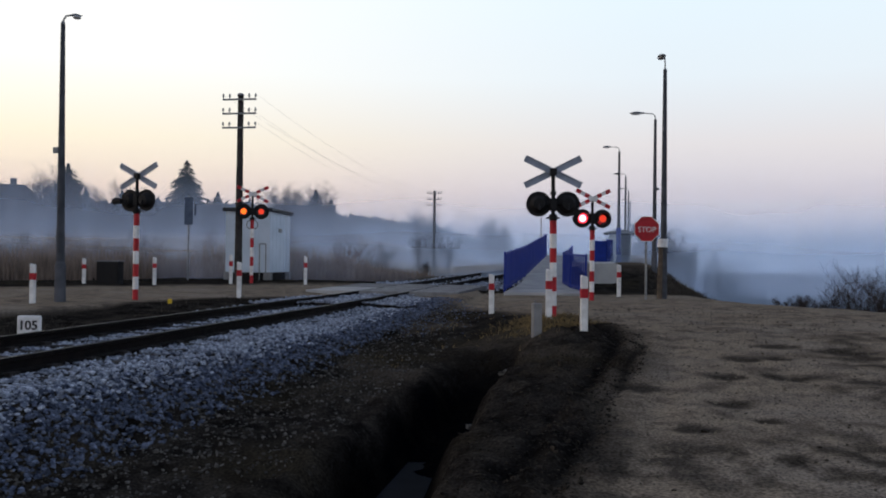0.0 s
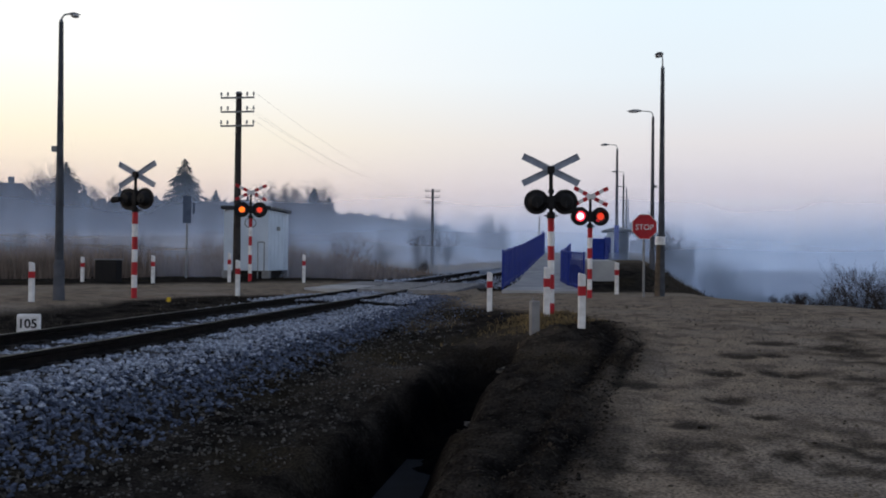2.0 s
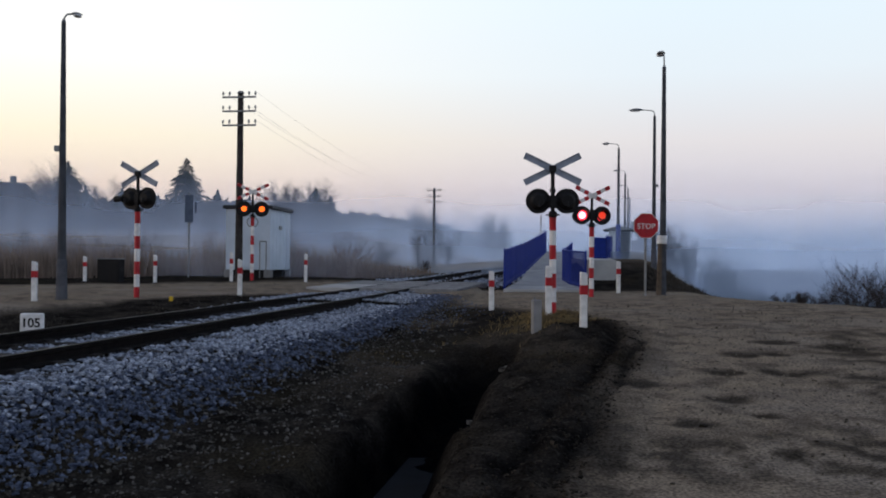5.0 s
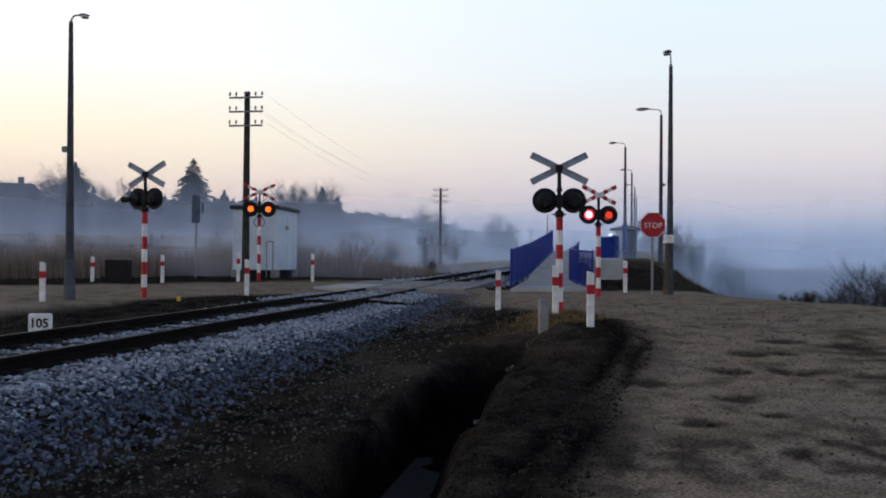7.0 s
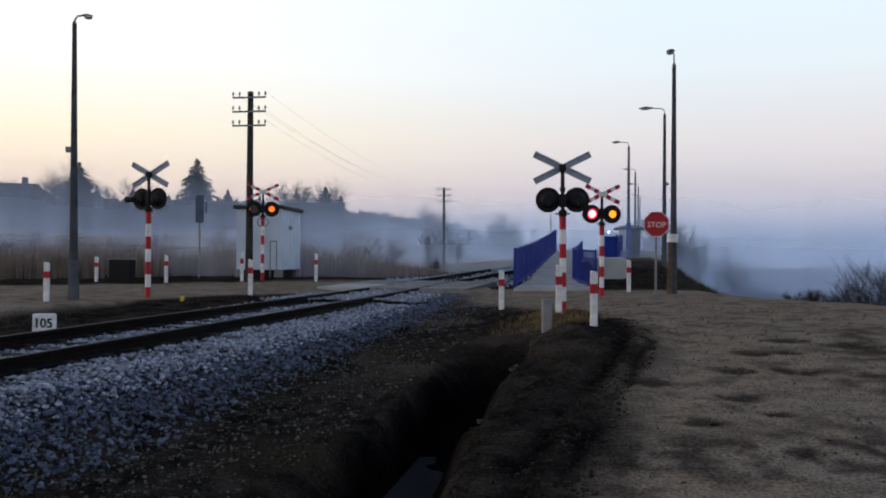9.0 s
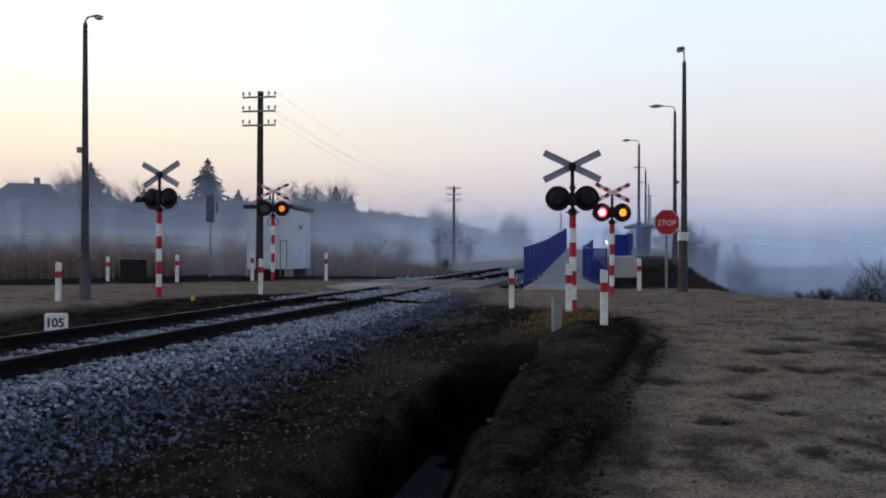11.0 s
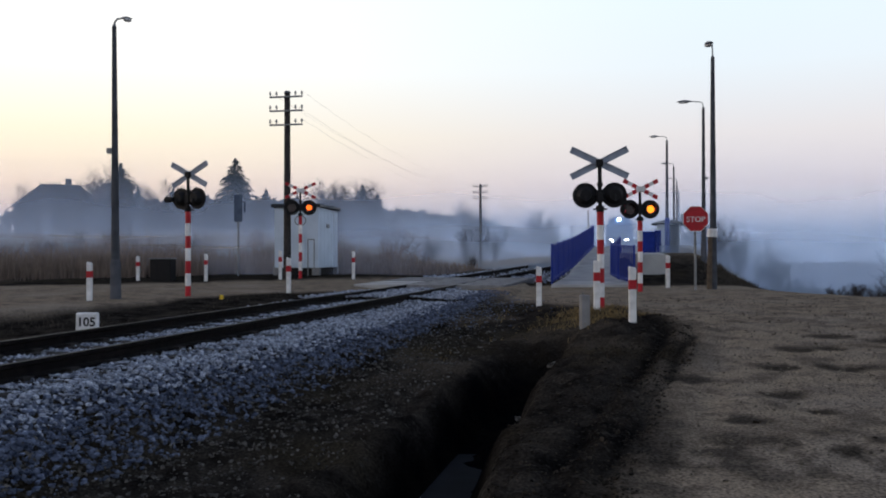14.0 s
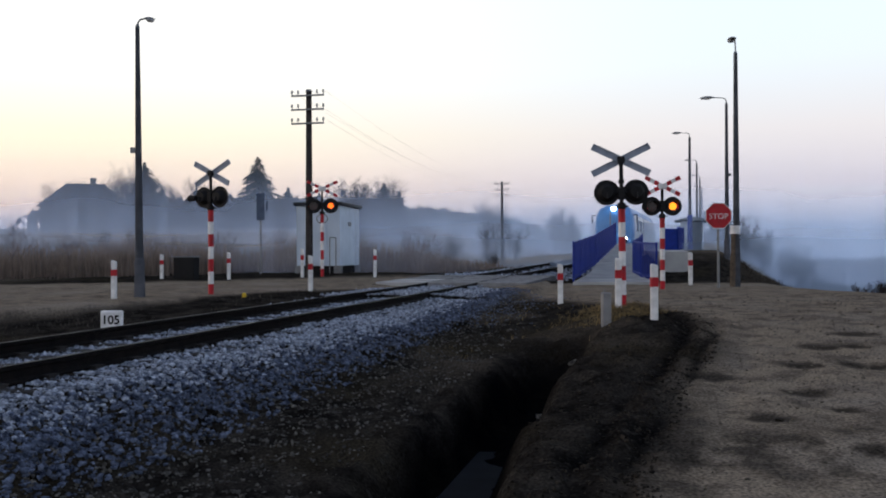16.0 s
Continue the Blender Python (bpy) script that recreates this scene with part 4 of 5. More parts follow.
def build_platform():
    slab("ramp", [(1.75, 4.1, 25.9, 0.06), (2.6, 4.1, 30, 0.25), (3.0, 4.62, 33, 0.40), (5.2, 6.75, 46, 1.28), (5.6, 6.6, 50, 1.42)], -0.6, M["paleconc"],
         "pale concrete ramp rising from the road to the platform", "ramp")
    slab("platform", [(track_x(y) + 1.75 if y > 50 else 5.65, track_x(y) + 5.6 if y > 50 else 6.65 + (y - 34.5) * 0.16, y, track_z(y) + 0.65 if y > 50 else 0.94 + (y - 34.5) * 0.010) for y in (34.5, 42, 49.9, 56, 64, 74, 90, 110, 135, 160)],
         -1.0, M["paleconc"], "pale concrete railway platform", "platform")
    fence([(1.78, 26.0, 0.08), (3.0, 33.0, 0.42), (5.25, 46.0, 1.28), (5.6, 50.0, 1.42)], 1.12, "platform fences")
    fence([(4.12, 26.0, 0.06), (3.97, 28.0, 0.12), (4.0, 30.0, 0.18), (4.75, 34.0, 0.36), (5.65, 39.5, 0.60)], 1.10, "platform fences")
    fence([(7.3, 44.0, 0.98), (7.98, 44.1, 0.98)], 1.08, "platform fences")
    fence([(7.98, 44.1, 0.98), (11.6, 60.0, 1.35), (15.6, 80.0, 1.75)], 1.15, "platform fences")
    e = empty("shelter", pose(10.3, 52.5, 0.92, 0, 0, -12), "small grey waiting shelter with a dark hipped roof", "shelter")
    part("back_wall", box(B(), -0.55, 0.55, 0.9, 1.0, 0, 1.75, bevel=0.01), M["hut"], e)
    for sx in (-0.59, 0.59):
        part("side_wall", box(B(), sx - 0.04, sx + 0.04, -0.9, 0.9, 0, 1.75, bevel=0.01), M["hut"], e)
    part("front_panel", box(B(), -0.55, 0.05, -0.92, -0.86, 0, 1.75, bevel=0.01), M["hut"], e)
    b = B()
    v = [b.verts.new(c) for c in ((-0.95, -1.1, 1.75), (0.95, -1.1, 1.75), (0.95, 1.1, 1.75), (-0.95, 1.1, 1.75),
                                  (-0.95, -1.1, 1.80), (0.95, -1.1, 1.80), (0.95, 1.1, 1.80), (-0.95, 1.1, 1.80), (-0.3, 0, 2.02), (0.3, 0, 2.02))]
    for f in ((3, 2, 1, 0), (0, 1, 5, 4), (1, 2, 6, 5), (2, 3, 7, 6), (3, 0, 4, 7), (4, 5, 9, 8), (5, 6, 9), (6, 7, 8, 9), (7, 4, 8)):
        b.faces.new([v[n] for n in f])
    part("roof", b, M["hutroof"], e)
    e = empty("platform_mast", pose(6.5, 60.0, track_z(60) + 0.6), "thin grey mast on the platform", "mast")
    part("mast", rod(B(), (0, 0, 0), (0, 0, 2.7), 0.05, 0.04, 8), M["steel"], e)


build_platform()


# ---- plants ----
def blades(name, spots, material, label, category, seed=3):
    """Thin upright stems, three-sided, in one mesh; spots: x, y, height, width, lean."""
    rnd = random.Random(seed)
    verts, faces = [], []
    for x, y, h, w, lean in spots:
        z = land(x, y) - 0.02
        a, b = rnd.uniform(0, 6.283), rnd.uniform(0, 6.283)
        lx, ly = math.cos(b) * lean * h, math.sin(b) * lean * h
        i = len(verts)
        for k, (t, r) in enumerate(((0, 1.0), (0.6, 0.7))):
            for j in range(3):
                q = a + j * 2.094
                verts.append((x + lx * t * t + math.cos(q) * w * r, y + ly * t * t + math.sin(q) * w * r, z + h * t))
        verts.append((x + lx, y + ly, z + h))
        for j in range(3):
            n = (j + 1) % 3
            faces += [(i + j, i + n, i + 3 + n, i + 3 + j), (i + 3 + j, i + 3 + n, i + 6)]
    ob = raw(name, verts, faces, material)
    return tagged(ob, label, category, kind="stuff")


def build_reeds():
    rnd = random.Random(5)
    s = []
    for _ in range(22000):
        y = rnd.uniform(36.5, 48)
        x = rnd.uniform(-34, track_x(y) - 3.0)
        if -9.2 < x < -5.6 and y < 37:
            continue
        k = noise.noise((x * 0.16, y * 0.16, 4.0))
        h = (0.45 + 1.1 * max(0, k + 0.2)) * rnd.uniform(0.3, 1.6) * (1 - 0.55 * smooth(-6, 0, x))
        s.append((x, y, h, rnd.uniform(0.008, 0.02), rnd.uniform(0, 0.6)))
    for _ in range(5000):
        x = rnd.uniform(-34, -11)
        y = lerp_at(LEFT_FAR, x) + rnd.uniform(4.5, 10)
        s.append((x, y, rnd.uniform(0.5, 1.3), rnd.uniform(0.012, 0.028), rnd.uniform(0, 0.35)))
    blades("reed_bed", s, M["reed"], "dense dry brown reeds behind the road", "reeds")
    s = []
    for _ in range(700):
        y = 13 + 12 * rnd.random()
        x = track_x(y) + 2.7 + abs(rnd.gauss(0, 1.4))
        if road_mask(x, y) > 0.2 or noise.noise((x * 0.55, y * 0.55, 11.0)) < -0.05 or abs(x - lerp_at(DITCH, y)) < 0.5:
            continue
        s.append((x, y, rnd.uniform(0.03, 0.12), rnd.uniform(0.003, 0.008), rnd.uniform(0.2, 0.9)))
    for _ in range(2500):
        x, y = rnd.gauss(1.75, 0.42), rnd.gauss(15.3, 0.9)
        if road_mask(x, y) > 0.35 or y < 14.5:
            continue
        s.append((x, y, rnd.uniform(0.03, 0.11), rnd.uniform(0.004, 0.009), rnd.uniform(0.4, 1.3)))
    verge = []
    for _ in range(5200):
        x = rnd.uniform(-13, -3.2)
        y = rnd.uniform(11, 25)
        if side_of_track(x, y) > -2.1 or road_mask(x, y) > 0.15 or noise.noise((x * 0.7, y * 0.7, 2.0)) < -0.1:
            continue
        verge.append((x, y, rnd.uniform(0.03, 0.14), rnd.uniform(0.004, 0.01), rnd.uniform(0.2, 0.9)))
    blades("verge_grass", verge, M["bankgrass"], "dull brown winter grass on the verge by the track", "grass", 10)
    for _ in range(2500):
        x, y = rnd.uniform(4.2, 9), rnd.uniform(5.5, 15)
        if road_mask(x, y) > 0.5:
            continue
        s.append((x, y, rnd.uniform(0.03, 0.12), rnd.uniform(0.003, 0.008), rnd.uniform(0.2, 0.9)))
    blades("dry_grass", s, M["grass"], "short dry yellow-brown grass tufts", "grass", 9)
    s = []
    for _ in range(9000):
        x, y = rnd.uniform(6.0, 22), rnd.uniform(19, 46)
        if road_mask(x, y) > 0.2 or side_of_track(x, y) < 8:
            continue
        s.append((x, y, rnd.uniform(0.08, 0.28), rnd.uniform(0.006, 0.014), rnd.uniform(0.2, 0.9)))
    blades("bank_grass", s, M["bankgrass"], "dull dark winter grass on the embankment", "grass", 9)


build_reeds()


def twig_mesh(seed, height, limbs, spread, fine, thick):
    """Bare branching wood: a leaning stem or stems, limbs and many thin twigs."""
    rnd = random.Random(seed)
    verts, faces = [], []

    def stick(p, q, r0, r1):
        d = (q - p).normalized()
        u = d.orthogonal().normalized()
        w = d.cross(u)
        i = len(verts)
        for c, r in ((p, r0), (q, r1)):
            for k in range(3):
                a = k * 2.094
                verts.append(tuple(c + (u * math.cos(a) + w * math.sin(a)) * r))
        for k in range(3):
            faces.append((i + k, i + (k + 1) % 3, i + 3 + (k + 1) % 3, i + 3 + k))

    def grow(p, d, length, r, level):
        steps = 3
        for s in range(steps):
            d = (d + Vector((rnd.gauss(0, 0.16), rnd.gauss(0, 0.16), rnd.gauss(0.06, 0.08)))).normalized()
            q = p + d * length / steps
            stick(p, q, r * (1 - 0.25 * s), r * (1 - 0.25 * (s + 1)))
            if level < fine:
                for _ in range(2 if level else 2):
                    side = Vector((rnd.gauss(0, 1), rnd.gauss(0, 1), rnd.gauss(0.25, 0.5))).normalized()
                    grow(q, (d * 0.75 + side * spread).normalized(), length * rnd.uniform(0.45, 0.7), r * 0.5, level + 1)
            p = q
    for _ in range(limbs):
        a = rnd.uniform(0, 6.283)
        lean = rnd.uniform(0.05, 0.45) if limbs > 1 else 0.05
        grow(Vector((math.cos(a) * 0.15 * (limbs > 1), math.sin(a) * 0.15 * (limbs > 1), 0)), Vector((math.cos(a) * lean, math.sin(a) * lean, 1)).normalized(),
             height * rnd.uniform(0.5, 0.72), thick, 0)
    return verts, faces


def bare_tree(name, x, y, height, seed, label, category, group, limbs=1, spread=0.7, fine=3, thick=0.1, wood="twig"):
    e = empty(name, pose(x, y, land(x, y) - 0.1), label, category, group)
    v, f = twig_mesh(seed, height, limbs, spread, fine, thick)
    zs = max(p[2] for p in v)
    v = [(p[0] * height / zs, p[1] * height / zs, p[2] * height / zs) for p in v]
    n = len(f) // 14
    raw("trunk", v, f[:n * 2], M[wood], e)
    raw("crown", v, f[n * 2:], M[wood], e)
    return e


SHRUBS = [(10.2, 22.3, 1.9, 4), (10.6, 22.6, 2.0, 4), (11.4, 23.0, 2.0, 4), (9.75, 22.6, 1.2, 3), (12.2, 24.0, 2.2, 3), (9.0, 22.4, 0.6, 4), (9.35, 22.8, 0.7, 4), (8.7, 23.0, 0.5, 4), (10.9, 21.9, 1.9, 4), (11.8, 22.4, 2.0, 4), (11.0, 23.4, 1.6, 2), (10.4, 23.6, 1.2, 3),
          (14.2, 55, 4.0, 2), (15.6, 57, 4.2, 3), (17.0, 58, 3.9, 2), (18.4, 60, 3.7, 3), (13.0, 53, 2.9, 3), (16.3, 60, 4.0, 2), (19.6, 61, 3.2, 3)]
for i, (x, y, h, n) in enumerate(SHRUBS):
    bare_tree("bare_shrub", x, y, h, 40 + i, "leafless dark thorny shrub on the bank", "shrub", "shrubs on the bank", n + 3, 0.75, 3, 0.018 if y < 40 else 0.03)
for i, (x, y, h, n) in enumerate([(-1.6, 62, 3.2, 5), (0.4, 64, 2.8, 5), (-14.5, 44, 2.2, 4), (-3.4, 50, 1.8, 4), (-18, 46, 2.0, 4), (-1.0, 47.0, 1.3, 4), (-22, 47, 2.3, 4), (-9.6, 47, 2.2, 4)]):
    bare_tree("bare_shrub", x, y, h, 70 + i, "leafless brown shrub among dry reeds", "shrub", "shrubs in the reeds", n + 1, 0.8, 3, 0.04)
BRUSH = random.Random(31)
for i in range(26):
    y = BRUSH.uniform(38, 52)
    x = BRUSH.uniform(-0.62, -0.07) * y
    if -10.2 < x < -5.2 and y < 39.5:
        continue
    bare_tree("bare_shrub", x, y, BRUSH.uniform(1.2, 2.7), 200 + i, "thin brown leafless brush among dry reeds", "shrub", "shrubs in the reeds", 5, 0.8, 3, 0.022, "brush")
for i, (x, y, h, n) in enumerate([(-39.4, 94, 8.0, 4), (-42.6, 96, 7.6, 4), (-57.5, 112, 7.0, 3), (-2.8, 112, 7.0, 5), (6.3, 130, 7.4, 6), (-1.6, 114, 5.8, 4), (7.6, 132, 6.4, 5), (-16.2, 98, 6.8, 4), (-14.2, 99, 7.4, 4), (-17.6, 100, 6.2, 3), (-34.0, 96, 6.2, 2), (-41, 98, 6.4, 3), (-37.5, 100, 6, 2), (-54, 110, 6.5, 2), (-50, 108, 7.0, 2)]):
    bare_tree("bare_tree", x, y, h, 90 + i, "leafless tree, blue-grey in the mist", "tree", "far bare trees", n, 0.7, 4, 0.13)


def fir(x, y, height, seed, width=0.3):
    rnd = random.Random(seed)
    e = empty("fir_tree", pose(x, y, land(x, y) - 0.1), "tall dark fir tree, hazy in the mist", "tree", "firs")
    part("trunk", rod(B(), (0, 0, 0), (0, 0, height * 0.97), 0.16, 0.02, 8), M["wood"], e)
    verts, faces = [], []
    z = height * 0.06
    while z < height * 0.985:
        t = z / height
        reach = height * width * (1 - t) ** 0.85 * rnd.uniform(0.65, 1.15) + 0.08
        for _ in range(20 if t < 0.8 else 9):
            a = rnd.uniform(0, 6.283)
            r = reach * rnd.uniform(0.55, 1.1)
            for k in range(6):
                f0, f1 = k / 6, (k + 1.25) / 6
                for s in (-1, 1):
                    b = a + s * rnd.uniform(0.12, 0.55) * (1 - 0.5 * f0)
                    i = len(verts)
                    c0 = (math.cos(a) * r * f0, math.sin(a) * r * f0, z - r * 0.28 * f0 + rnd.uniform(-0.05, 0.05))
                    tip = (math.cos(b) * r * f1, math.sin(b) * r * f1, z - r * 0.34 * f1 - rnd.uniform(0, 0.12))
                    verts += [c0, (c0[0] + rnd.uniform(-0.1, 0.1), c0[1] + rnd.uniform(-0.1, 0.1), c0[2] - 0.14), tip]
                    faces.append((i, i + 1, i + 2))
        z += height * 0.022
    raw("crown", verts, faces, M["needle"], e)
    return e


for i, (x, y, h, w) in enumerate([(-29.6, 104, 8.6, 0.58), (-40.8, 98, 7.6, 0.62), (-28.0, 112, 5.2, 0.5), (-35.6, 100, 4.8, 0.55), (-14.0, 99, 6.0, 0.5), (-12.6, 101, 5.2, 0.55), (-33.2, 103, 4.2, 0.4), (-38.4, 97, 5.0, 0.36)]):
    fir(x, y, h, 20 + i, w)


def thicket(name, line, label, seed, count, size):
    """A far belt of woodland: many small clumps of twigs with an uneven top; line: (x, y, height)."""
    rnd = random.Random(seed)
    verts, faces = [], []
    for _ in range(count):
        k = rnd.uniform(0, len(line) - 1.001)
        i = int(k)
        t = k - i
        x = line[i][0] * (1 - t) + line[i + 1][0] * t + rnd.gauss(0, 1.5)
        y = line[i][1] * (1 - t) + line[i + 1][1] * t + rnd.gauss(0, 4)
        h = line[i][2] * (1 - t) + line[i + 1][2] * t
        h *= 0.82 + 0.3 * noise.noise((x * 0.2, y * 0.05, 7.0)) + 0.12 * noise.noise((x * 0.9, 0, 2.0))
        z = land(x, y) + h * rnd.random() ** 0.7
        s = size * rnd.uniform(0.5, 1.3)
        for _ in range(4):
            d = [Vector((rnd.gauss(0, 1), rnd.gauss(0, 1), rnd.gauss(0, 1))) * s * 0.6 for _ in range(3)]
            j = len(verts)
            verts += [(x + q.x, y + q.y, max(z + q.z, land(x, y) - 0.2)) for q in d]
            faces.append((j, j + 1, j + 2))
    ob = raw(name, verts, faces, M["leaf"])
    return tagged(ob, label, "woodland", kind="stuff")


thicket("far_wood", [(-46, 150, 4.0), (-30, 160, 4.5), (-20, 165, 4.5), (-8, 170, 4.0), (4, 175, 3.6), (14, 185, 3.0), (24, 200, 2.2)],
        "belt of far woodland, faint in the mist", 11, 5200, 0.9)
thicket("far_hedge", [(-62, 120, 3.4), (-48, 116, 3.6), (-38, 112, 3.8), (-28, 112, 3.6), (-20, 110, 3.0), (-13, 100, 3.0)],
        "dark hedge and young firs on the slope", 12, 4200, 0.7)
thicket("valley_hedge", [(30, 130, 4.6), (40, 128, 5.4), (52, 128, 5.6), (66, 124, 5.4), (80, 118, 5.4)],
        "dark line of far woodland across the valley", 13, 4500, 0.8)
thicket("valley_bushes", [(23, 64, 2.6), (25, 64, 3.3), (28, 62, 3.0), (32, 60, 2.6)], "low misty bushes below the bank", 15, 3000, 0.2)


def build_house():
    e = empty("farmhouse", pose(-47.1, 97, land(-47.1, 97) - 0.3, 0, 0, 20), "low farmhouse with a dark hipped roof, hazy on the slope", "house")
    part("wall", box(B(), -4.2, 4.2, -3.2, 3.2, 0, 2.65, bevel=0.03), M["wall"], e)
    b = B()
    v = [b.verts.new(c) for c in ((-4.6, -3.6, 2.6), (4.6, -3.6, 2.6), (4.6, 3.6, 2.6), (-4.6, 3.6, 2.6), (-2.0, 0, 5.3), (2.0, 0, 5.3))]
    for f in ((0, 1, 5, 4), (1, 2, 5), (2, 3, 4, 5), (3, 0, 4), (3, 2, 1, 0)):
        b.faces.new([v[i] for i in f])
    roof = part("roof", b, M["roof"], e)
    part("chimney", box(B(), 0.5, 1.1, -0.25, 0.25, 4.8, 5.95, bevel=0.02), M["wall"], roof)
    for x in (-2.8, 0, 2.8):
        w = part("window", box(B(), x - 0.5, x + 0.5, -3.25, -3.18, 0.9, 2.0), M["glass"], e)
        part("sill", box(B(), x - 0.6, x + 0.6, -3.32, -3.18, 0.82, 0.9), M["white"], w)


build_house()


# ---- mist ----
def mist_material(name, density, low, high, colour, fade=None):
    """A veil of fine droplets: scatters the sky's light, thins out with height."""
    m = bpy.data.materials.new(name)
    m.use_nodes = True
    n, l = m.node_tree.nodes, m.node_tree.links
    n.clear()
    out, tr, mix = n.new("ShaderNodeOutputMaterial"), n.new("ShaderNodeBsdfTransparent"), n.new("ShaderNodeMixShader")
    df, tl, both = n.new("ShaderNodeBsdfDiffuse"), n.new("ShaderNodeBsdfTranslucent"), n.new("ShaderNodeAddShader")
    df.inputs[0].default_value = tl.inputs[0].default_value = (*colour, 1)
    up, down = n.new("ShaderNodeCombineXYZ"), n.new("ShaderNodeCombineXYZ")
    up.inputs[2].default_value, down.inputs[2].default_value = 1.0, -1.0
    l.new(up.outputs[0], df.inputs["Normal"])
    l.new(down.outputs[0], tl.inputs["Normal"])
    tc, sep, no = n.new("ShaderNodeTexCoord"), n.new("ShaderNodeSeparateXYZ"), n.new("ShaderNodeTexNoise")
    mp = n.new("ShaderNodeMapping")
    mp.inputs["Scale"].default_value = (0.03, 0.03, 0.16)
    no.inputs["Scale"].default_value, no.inputs["Detail"].default_value = 1.0, 3
    l.new(tc.outputs["Object"], mp.inputs[0])
    l.new(mp.outputs[0], no.inputs["Vector"])
    l.new(tc.outputs["Object"], sep.inputs[0])
    wav = n.new("ShaderNodeMath")
    wav.operation = "MULTIPLY_ADD"
    wav.inputs[1].default_value = (high - low) * 0.7
    l.new(no.outputs[0], wav.inputs[0])
    l.new(sep.outputs["Z"], wav.inputs[2])
    mr = n.new("ShaderNodeMapRange")
    mr.interpolation_type = "SMOOTHSTEP"
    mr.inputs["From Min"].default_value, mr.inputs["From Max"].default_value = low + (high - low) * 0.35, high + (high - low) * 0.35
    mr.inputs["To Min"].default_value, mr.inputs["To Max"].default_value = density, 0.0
    l.new(wav.outputs[0], mr.inputs["Value"])
    thick = mr.outputs[0]
    if fade:
        # thins out to nothing from one side to the other
        fx, mul = n.new("ShaderNodeMapRange"), n.new("ShaderNodeMath")
        fx.interpolation_type = "SMOOTHSTEP"
        fx.inputs["From Min"].default_value, fx.inputs["From Max"].default_value = fade
        fx.inputs["To Min"].default_value, fx.inputs["To Max"].default_value = 1.0, 0.0
        mul.operation = "MULTIPLY"
        l.new(sep.outputs["X"], fx.inputs["Value"])
        l.new(fx.outputs[0], mul.inputs[0])
        l.new(thick, mul.inputs[1])
        thick = mul.outputs[0]
    l.new(thick, mix.inputs[0])
    l.new(df.outputs[0], both.inputs[0])
    l.new(tl.outputs[0], both.inputs[1])
    l.new(tr.outputs[0], mix.inputs[1])
    l.new(both.outputs[0], mix.inputs[2])
    l.new(mix.outputs[0], out.inputs[0])
    return m


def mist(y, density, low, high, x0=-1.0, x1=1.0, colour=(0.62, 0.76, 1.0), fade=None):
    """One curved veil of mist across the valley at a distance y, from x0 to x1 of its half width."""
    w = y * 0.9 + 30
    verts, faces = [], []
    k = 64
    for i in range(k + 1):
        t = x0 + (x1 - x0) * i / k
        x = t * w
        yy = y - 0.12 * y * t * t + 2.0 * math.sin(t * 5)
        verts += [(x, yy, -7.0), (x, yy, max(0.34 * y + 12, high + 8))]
    for i in range(k):
        faces.append((2 * i, 2 * i + 2, 2 * i + 3, 2 * i + 1))
    ob = raw("mist_veil", verts, faces, mist_material("thin_mist", density, low, high, colour, fade))
    return tagged(ob, "thin veil of blue-grey ground mist", "mist", "ground mist", "stuff")


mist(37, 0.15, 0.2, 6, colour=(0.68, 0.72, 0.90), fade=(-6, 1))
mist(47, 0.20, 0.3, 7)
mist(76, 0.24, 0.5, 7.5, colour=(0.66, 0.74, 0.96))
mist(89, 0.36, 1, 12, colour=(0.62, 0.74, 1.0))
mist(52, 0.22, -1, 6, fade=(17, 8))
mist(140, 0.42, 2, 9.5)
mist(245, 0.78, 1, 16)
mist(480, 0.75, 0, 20)


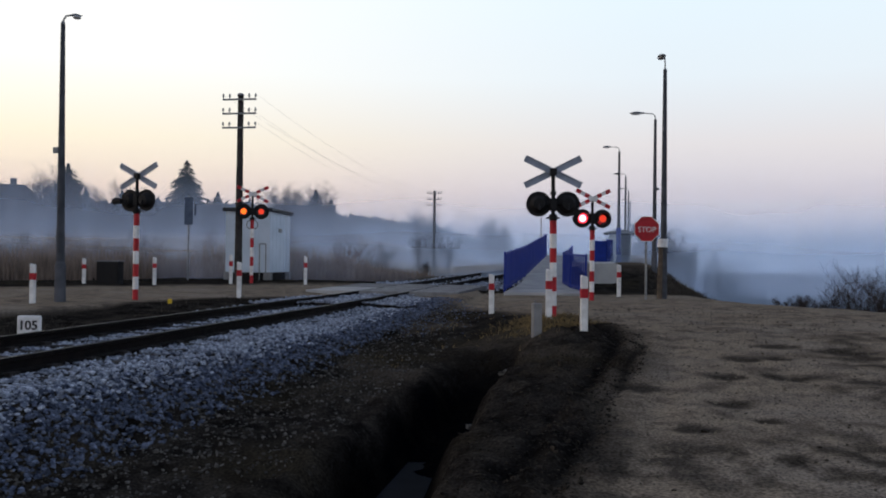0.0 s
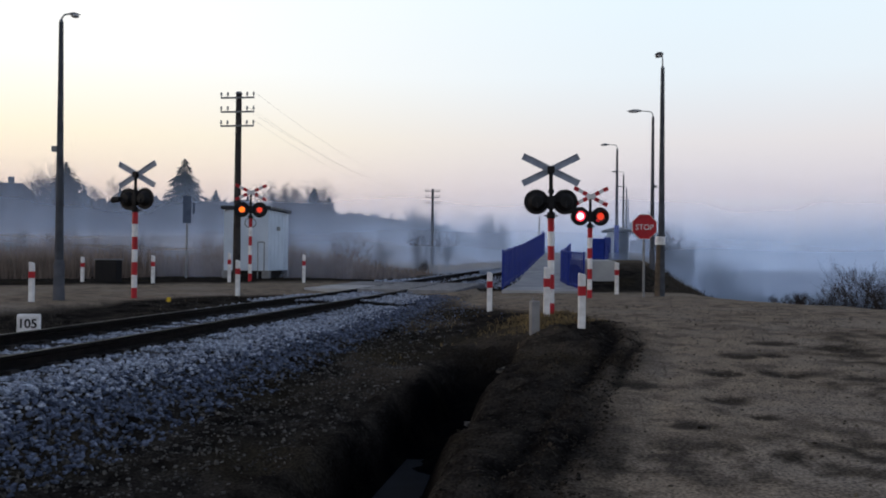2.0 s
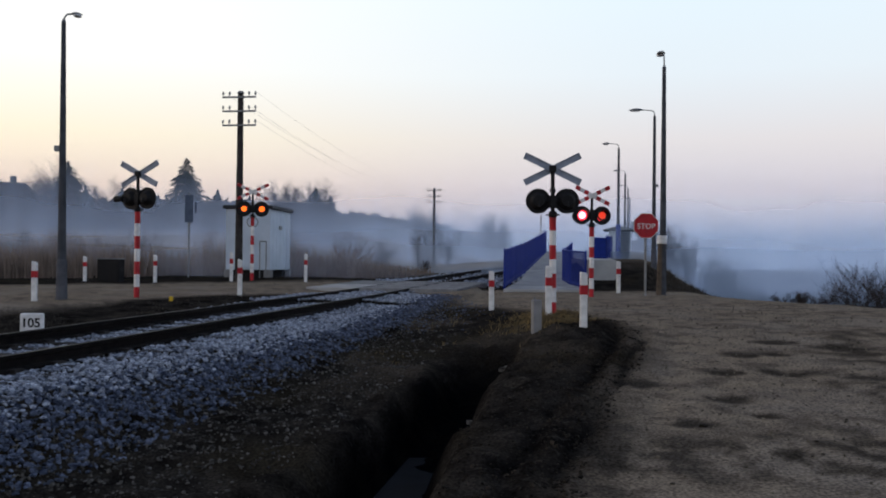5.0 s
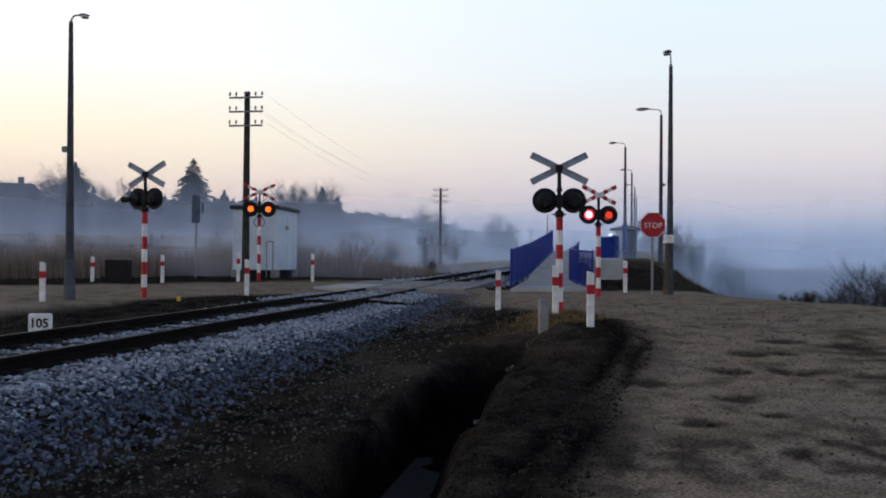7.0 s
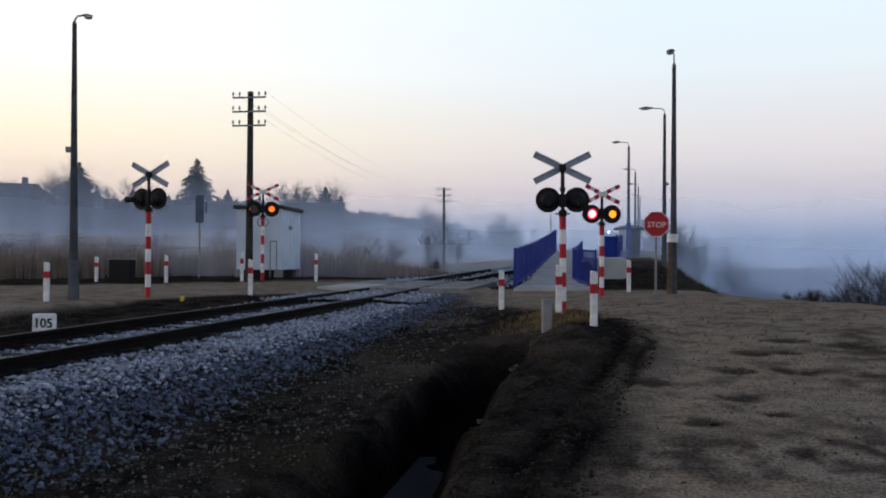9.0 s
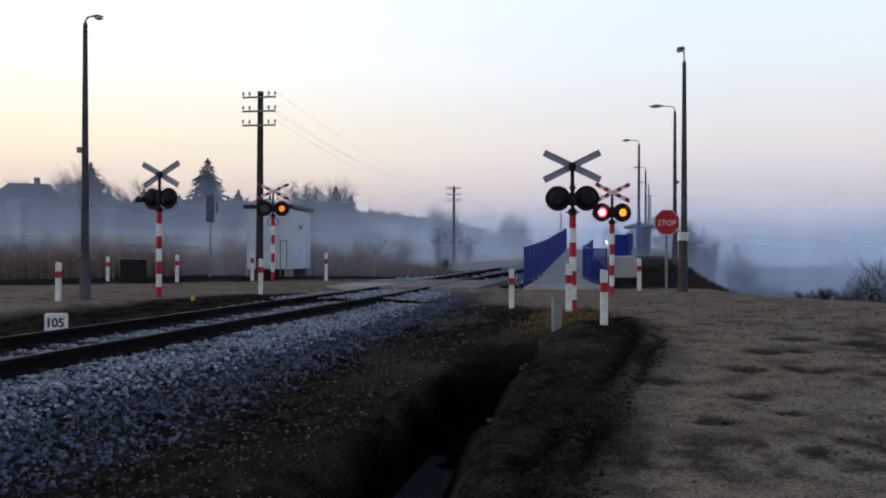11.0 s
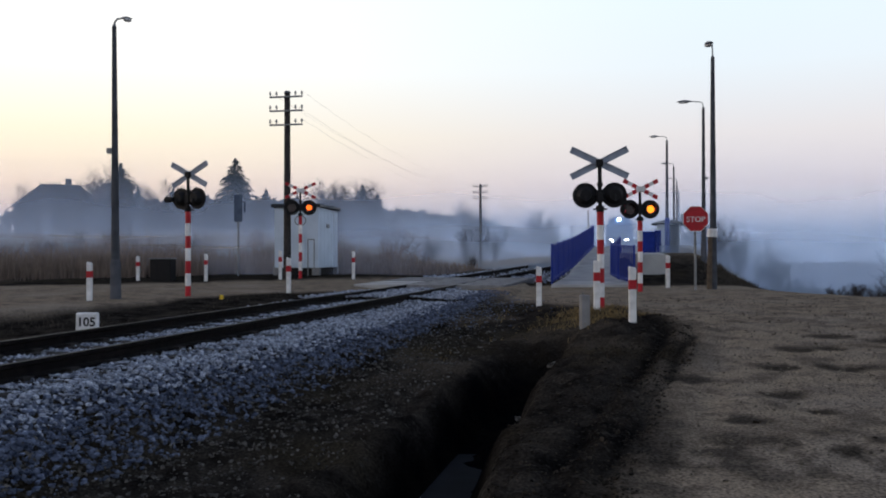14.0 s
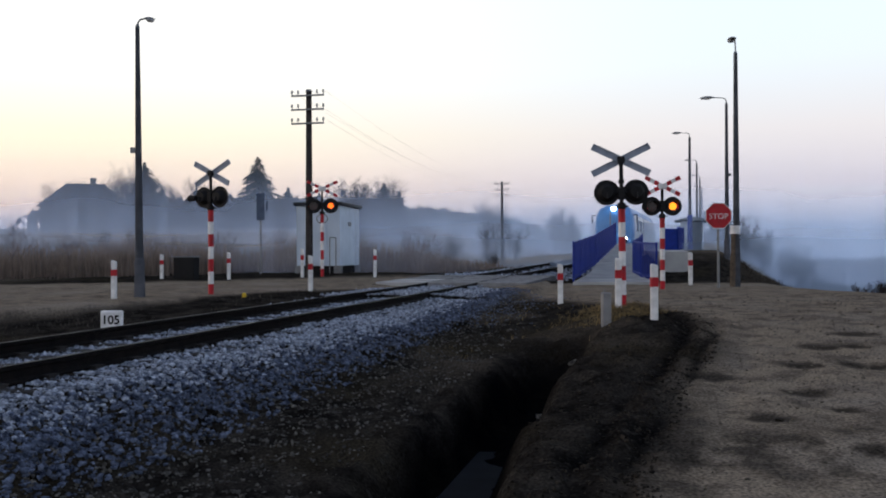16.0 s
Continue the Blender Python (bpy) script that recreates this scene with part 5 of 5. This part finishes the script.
# ---- the train ----
def build_train():
    e = empty("railcar", Matrix(), "blue diesel railcar with lit headlights", "train")
    # body: a rounded section, drawn in at the nose; the nose looks towards -y
    sect = [(-1.25, 0.55), (-1.42, 0.9), (-1.44, 2.2), (-1.36, 3.0), (-1.1, 3.5), (-0.6, 3.72), (0, 3.78), (0.6, 3.72), (1.1, 3.5), (1.36, 3.0), (1.44, 2.2), (1.42, 0.9), (1.25, 0.55)]
    bm = B()
    rings = []
    for y, sx, top, zoff in ((0.0, 0.82, 0.62, 0.0), (0.12, 0.92, 0.74, 0), (0.45, 0.97, 0.90, 0), (0.9, 1.0, 0.98, 0), (1.6, 1, 1, 0), (24, 1, 1, 0), (24.6, 0.95, 0.95, 0)):
        rings.append([bm.verts.new((x * sx, y, 0.55 + (z - 0.55) * top)) for x, z in sect])
    for p, q in zip(rings, rings[1:]):
        for i in range(len(sect)):
            j = (i + 1) % len(sect)
            bm.faces.new((p[i], p[j], q[j], q[i]))
    bm.faces.new(rings[0])
    bm.faces.new(rings[-1][::-1])
    bmesh.ops.recalc_face_normals(bm, faces=bm.faces)
    for f in bm.faces:
        c = f.calc_center_median()
        f.material_index = 1 if c.y > 3.0 and 1.2 < c.z < 2.9 else 0
        f.smooth = len(f.verts) == 4
    part("body", bm, [M["train_blue"], M["train_pale"]], e)
    b = B()
    v = [b.verts.new(c) for c in ((-1.02, -0.02, 1.62), (1.02, -0.02, 1.62), (0.9, 0.40, 3.02), (-0.9, 0.40, 3.02), (-1.02, 0.1, 1.62), (1.02, 0.1, 1.62), (0.9, 0.55, 3.02), (-0.9, 0.55, 3.02))]
    for f in ((0, 1, 2, 3), (7, 6, 5, 4), (0, 4, 5, 1), (1, 5, 6, 2), (2, 6, 7, 3), (3, 7, 4, 0)):
        b.faces.new([v[i] for i in f])
    part("windscreen", b, M["glass"], e, "dark slanted windscreen")
    for sx in (-1, 1):
        h = part("headlight", disc(B(), (sx * 0.80, -0.03, 1.12), 0.19, 0.19, 0.05), M["headlight"], e, "lit white headlight")
        part("lamp_rim", disc(B(), (sx * 0.80, 0.0, 1.12), 0.24, 0.24, 0.05), M["black"], h)
        b = rod(B(), (sx * 0.87, 0.1, 0.95), (sx * 0.87, -0.35, 0.95), 0.07, 0.07, 12)
        rod(b, (sx * 0.87, -0.35, 0.95), (sx * 0.87, -0.4, 0.95), 0.2, 0.2, 18)
        part("buffer", b, M["black"], e)
        b = rod(B(), (sx * 1.3, 0.9, 2.9), (sx * 1.66, 0.75, 2.95), 0.03, 0.03, 8)
        rod(b, (sx * 1.66, 0.75, 2.95), (sx * 1.66, 0.75, 2.35), 0.05, 0.05, 8)
        part("mirror", b, M["black"], e)
        for k in range(7):
            y = 3.2 + k * 2.9
            part("side_window", box(B(), sx * 1.42 - 0.04, sx * 1.42 + 0.04, y, y + 1.9, 1.75, 2.65, bevel=0.03), M["glass"], e)
        part("wiper", rod(B(), (sx * 0.4, -0.04, 1.66), (sx * 0.15, 0.14, 2.4), 0.015, 0.015, 6), M["black"], e)
    h = part("top_headlight", disc(B(), (0, 0.36, 3.42), 0.15, 0.15, 0.08), M["headlight"], e, "lit white headlight under the roof")
    part("skirt", box(B(), -1.2, 1.2, 0.25, 24, 0.32, 0.6, bevel=0.04), M["black"], e)
    part("coupler", rod(B(), (0, 0.3, 0.85), (0, -0.35, 0.85), 0.09, 0.12, 12), M["black"], e)
    for y in (3.5, 6.0, 18.5, 21.0):
        b = B()
        for sx in (-0.75, 0.75):
            rod(b, (sx - 0.07, y, 0.42), (sx + 0.07, y, 0.42), 0.42, 0.42, 24)
        rod(b, (-0.75, y, 0.42), (0.75, y, 0.42), 0.08, 0.08, 10)
        part("wheelset", b, M["rail"], e)
    return e


TRAIN = build_train()


# ---- what moves ----
def blink(ins, cx, cy, cz, on, on_beat, off, off_beat, glow, fade):
    """Turn a lens drum face by face: it lights at on, on + on_beat and so on; after off it glows, dims and goes dark."""
    steps = []
    for k in range(-4, 17):
        a, b = on + on_beat * k, off + off_beat * k
        steps += [(a, 0), (b, 1), (b + glow, 2), (b + glow + fade, 3)]
    steps.sort()
    face = [f for t, f in steps if t <= 0][-1]
    angle = 90.0 * face
    rows = [(0.0, pose(cx, cy, cz, 0, 0, angle))]
    last = 0.0
    for t, f in steps:
        c = math.ceil(t * 30 - 0.01) / 30
        if c - 0.06 <= last or c > 16.0:
            continue
        turned = 90.0 * ((f - face) % 4)
        angle += turned
        n = max(2, math.ceil(turned / 86))
        for k in range(n + 1):
            rows.append((c - (n - k) / 30, pose(cx, cy, cz, 0, 0, angle - min(turned, 86.0 * (n - k)) if k else angle - turned)))
        face, last = f, c
    if rows[-1][0] < 16.0:
        rows.append((16.0, pose(cx, cy, cz, 0, 0, angle)))
    walk(ins, rows)


def motions():
    e, ((left, *a), (right, *b)) = SIG_NEAR
    blink(left, *a, 2.84, 1.0165, 2.375, 1.014, 0.08, 0.12)
    blink(right, *b, 2.35, 1.01, 2.86, 1.0105, 0.08, 0.12)
    e, ((left, *a), (right, *b)) = SIG_FAR
    blink(left, *a, 2.95, 1.0125, 2.43, 1.013, 0.03, 0.06)
    blink(right, *b, 2.45, 1.016, 2.99, 1.018, 0.03, 0.08)
    rows = []
    for i in range(33):
        t = i * 0.5
        y = 68.0 + 14.3 * (16 - t) + 0.3 * (16 - t) ** 2
        d = track_dir(y)
        rows.append((t, pose(track_x(y), y, track_z(y), 0, 0, -math.degrees(math.atan2(d.x, d.y)))))
    walk(TRAIN, rows)


motions()
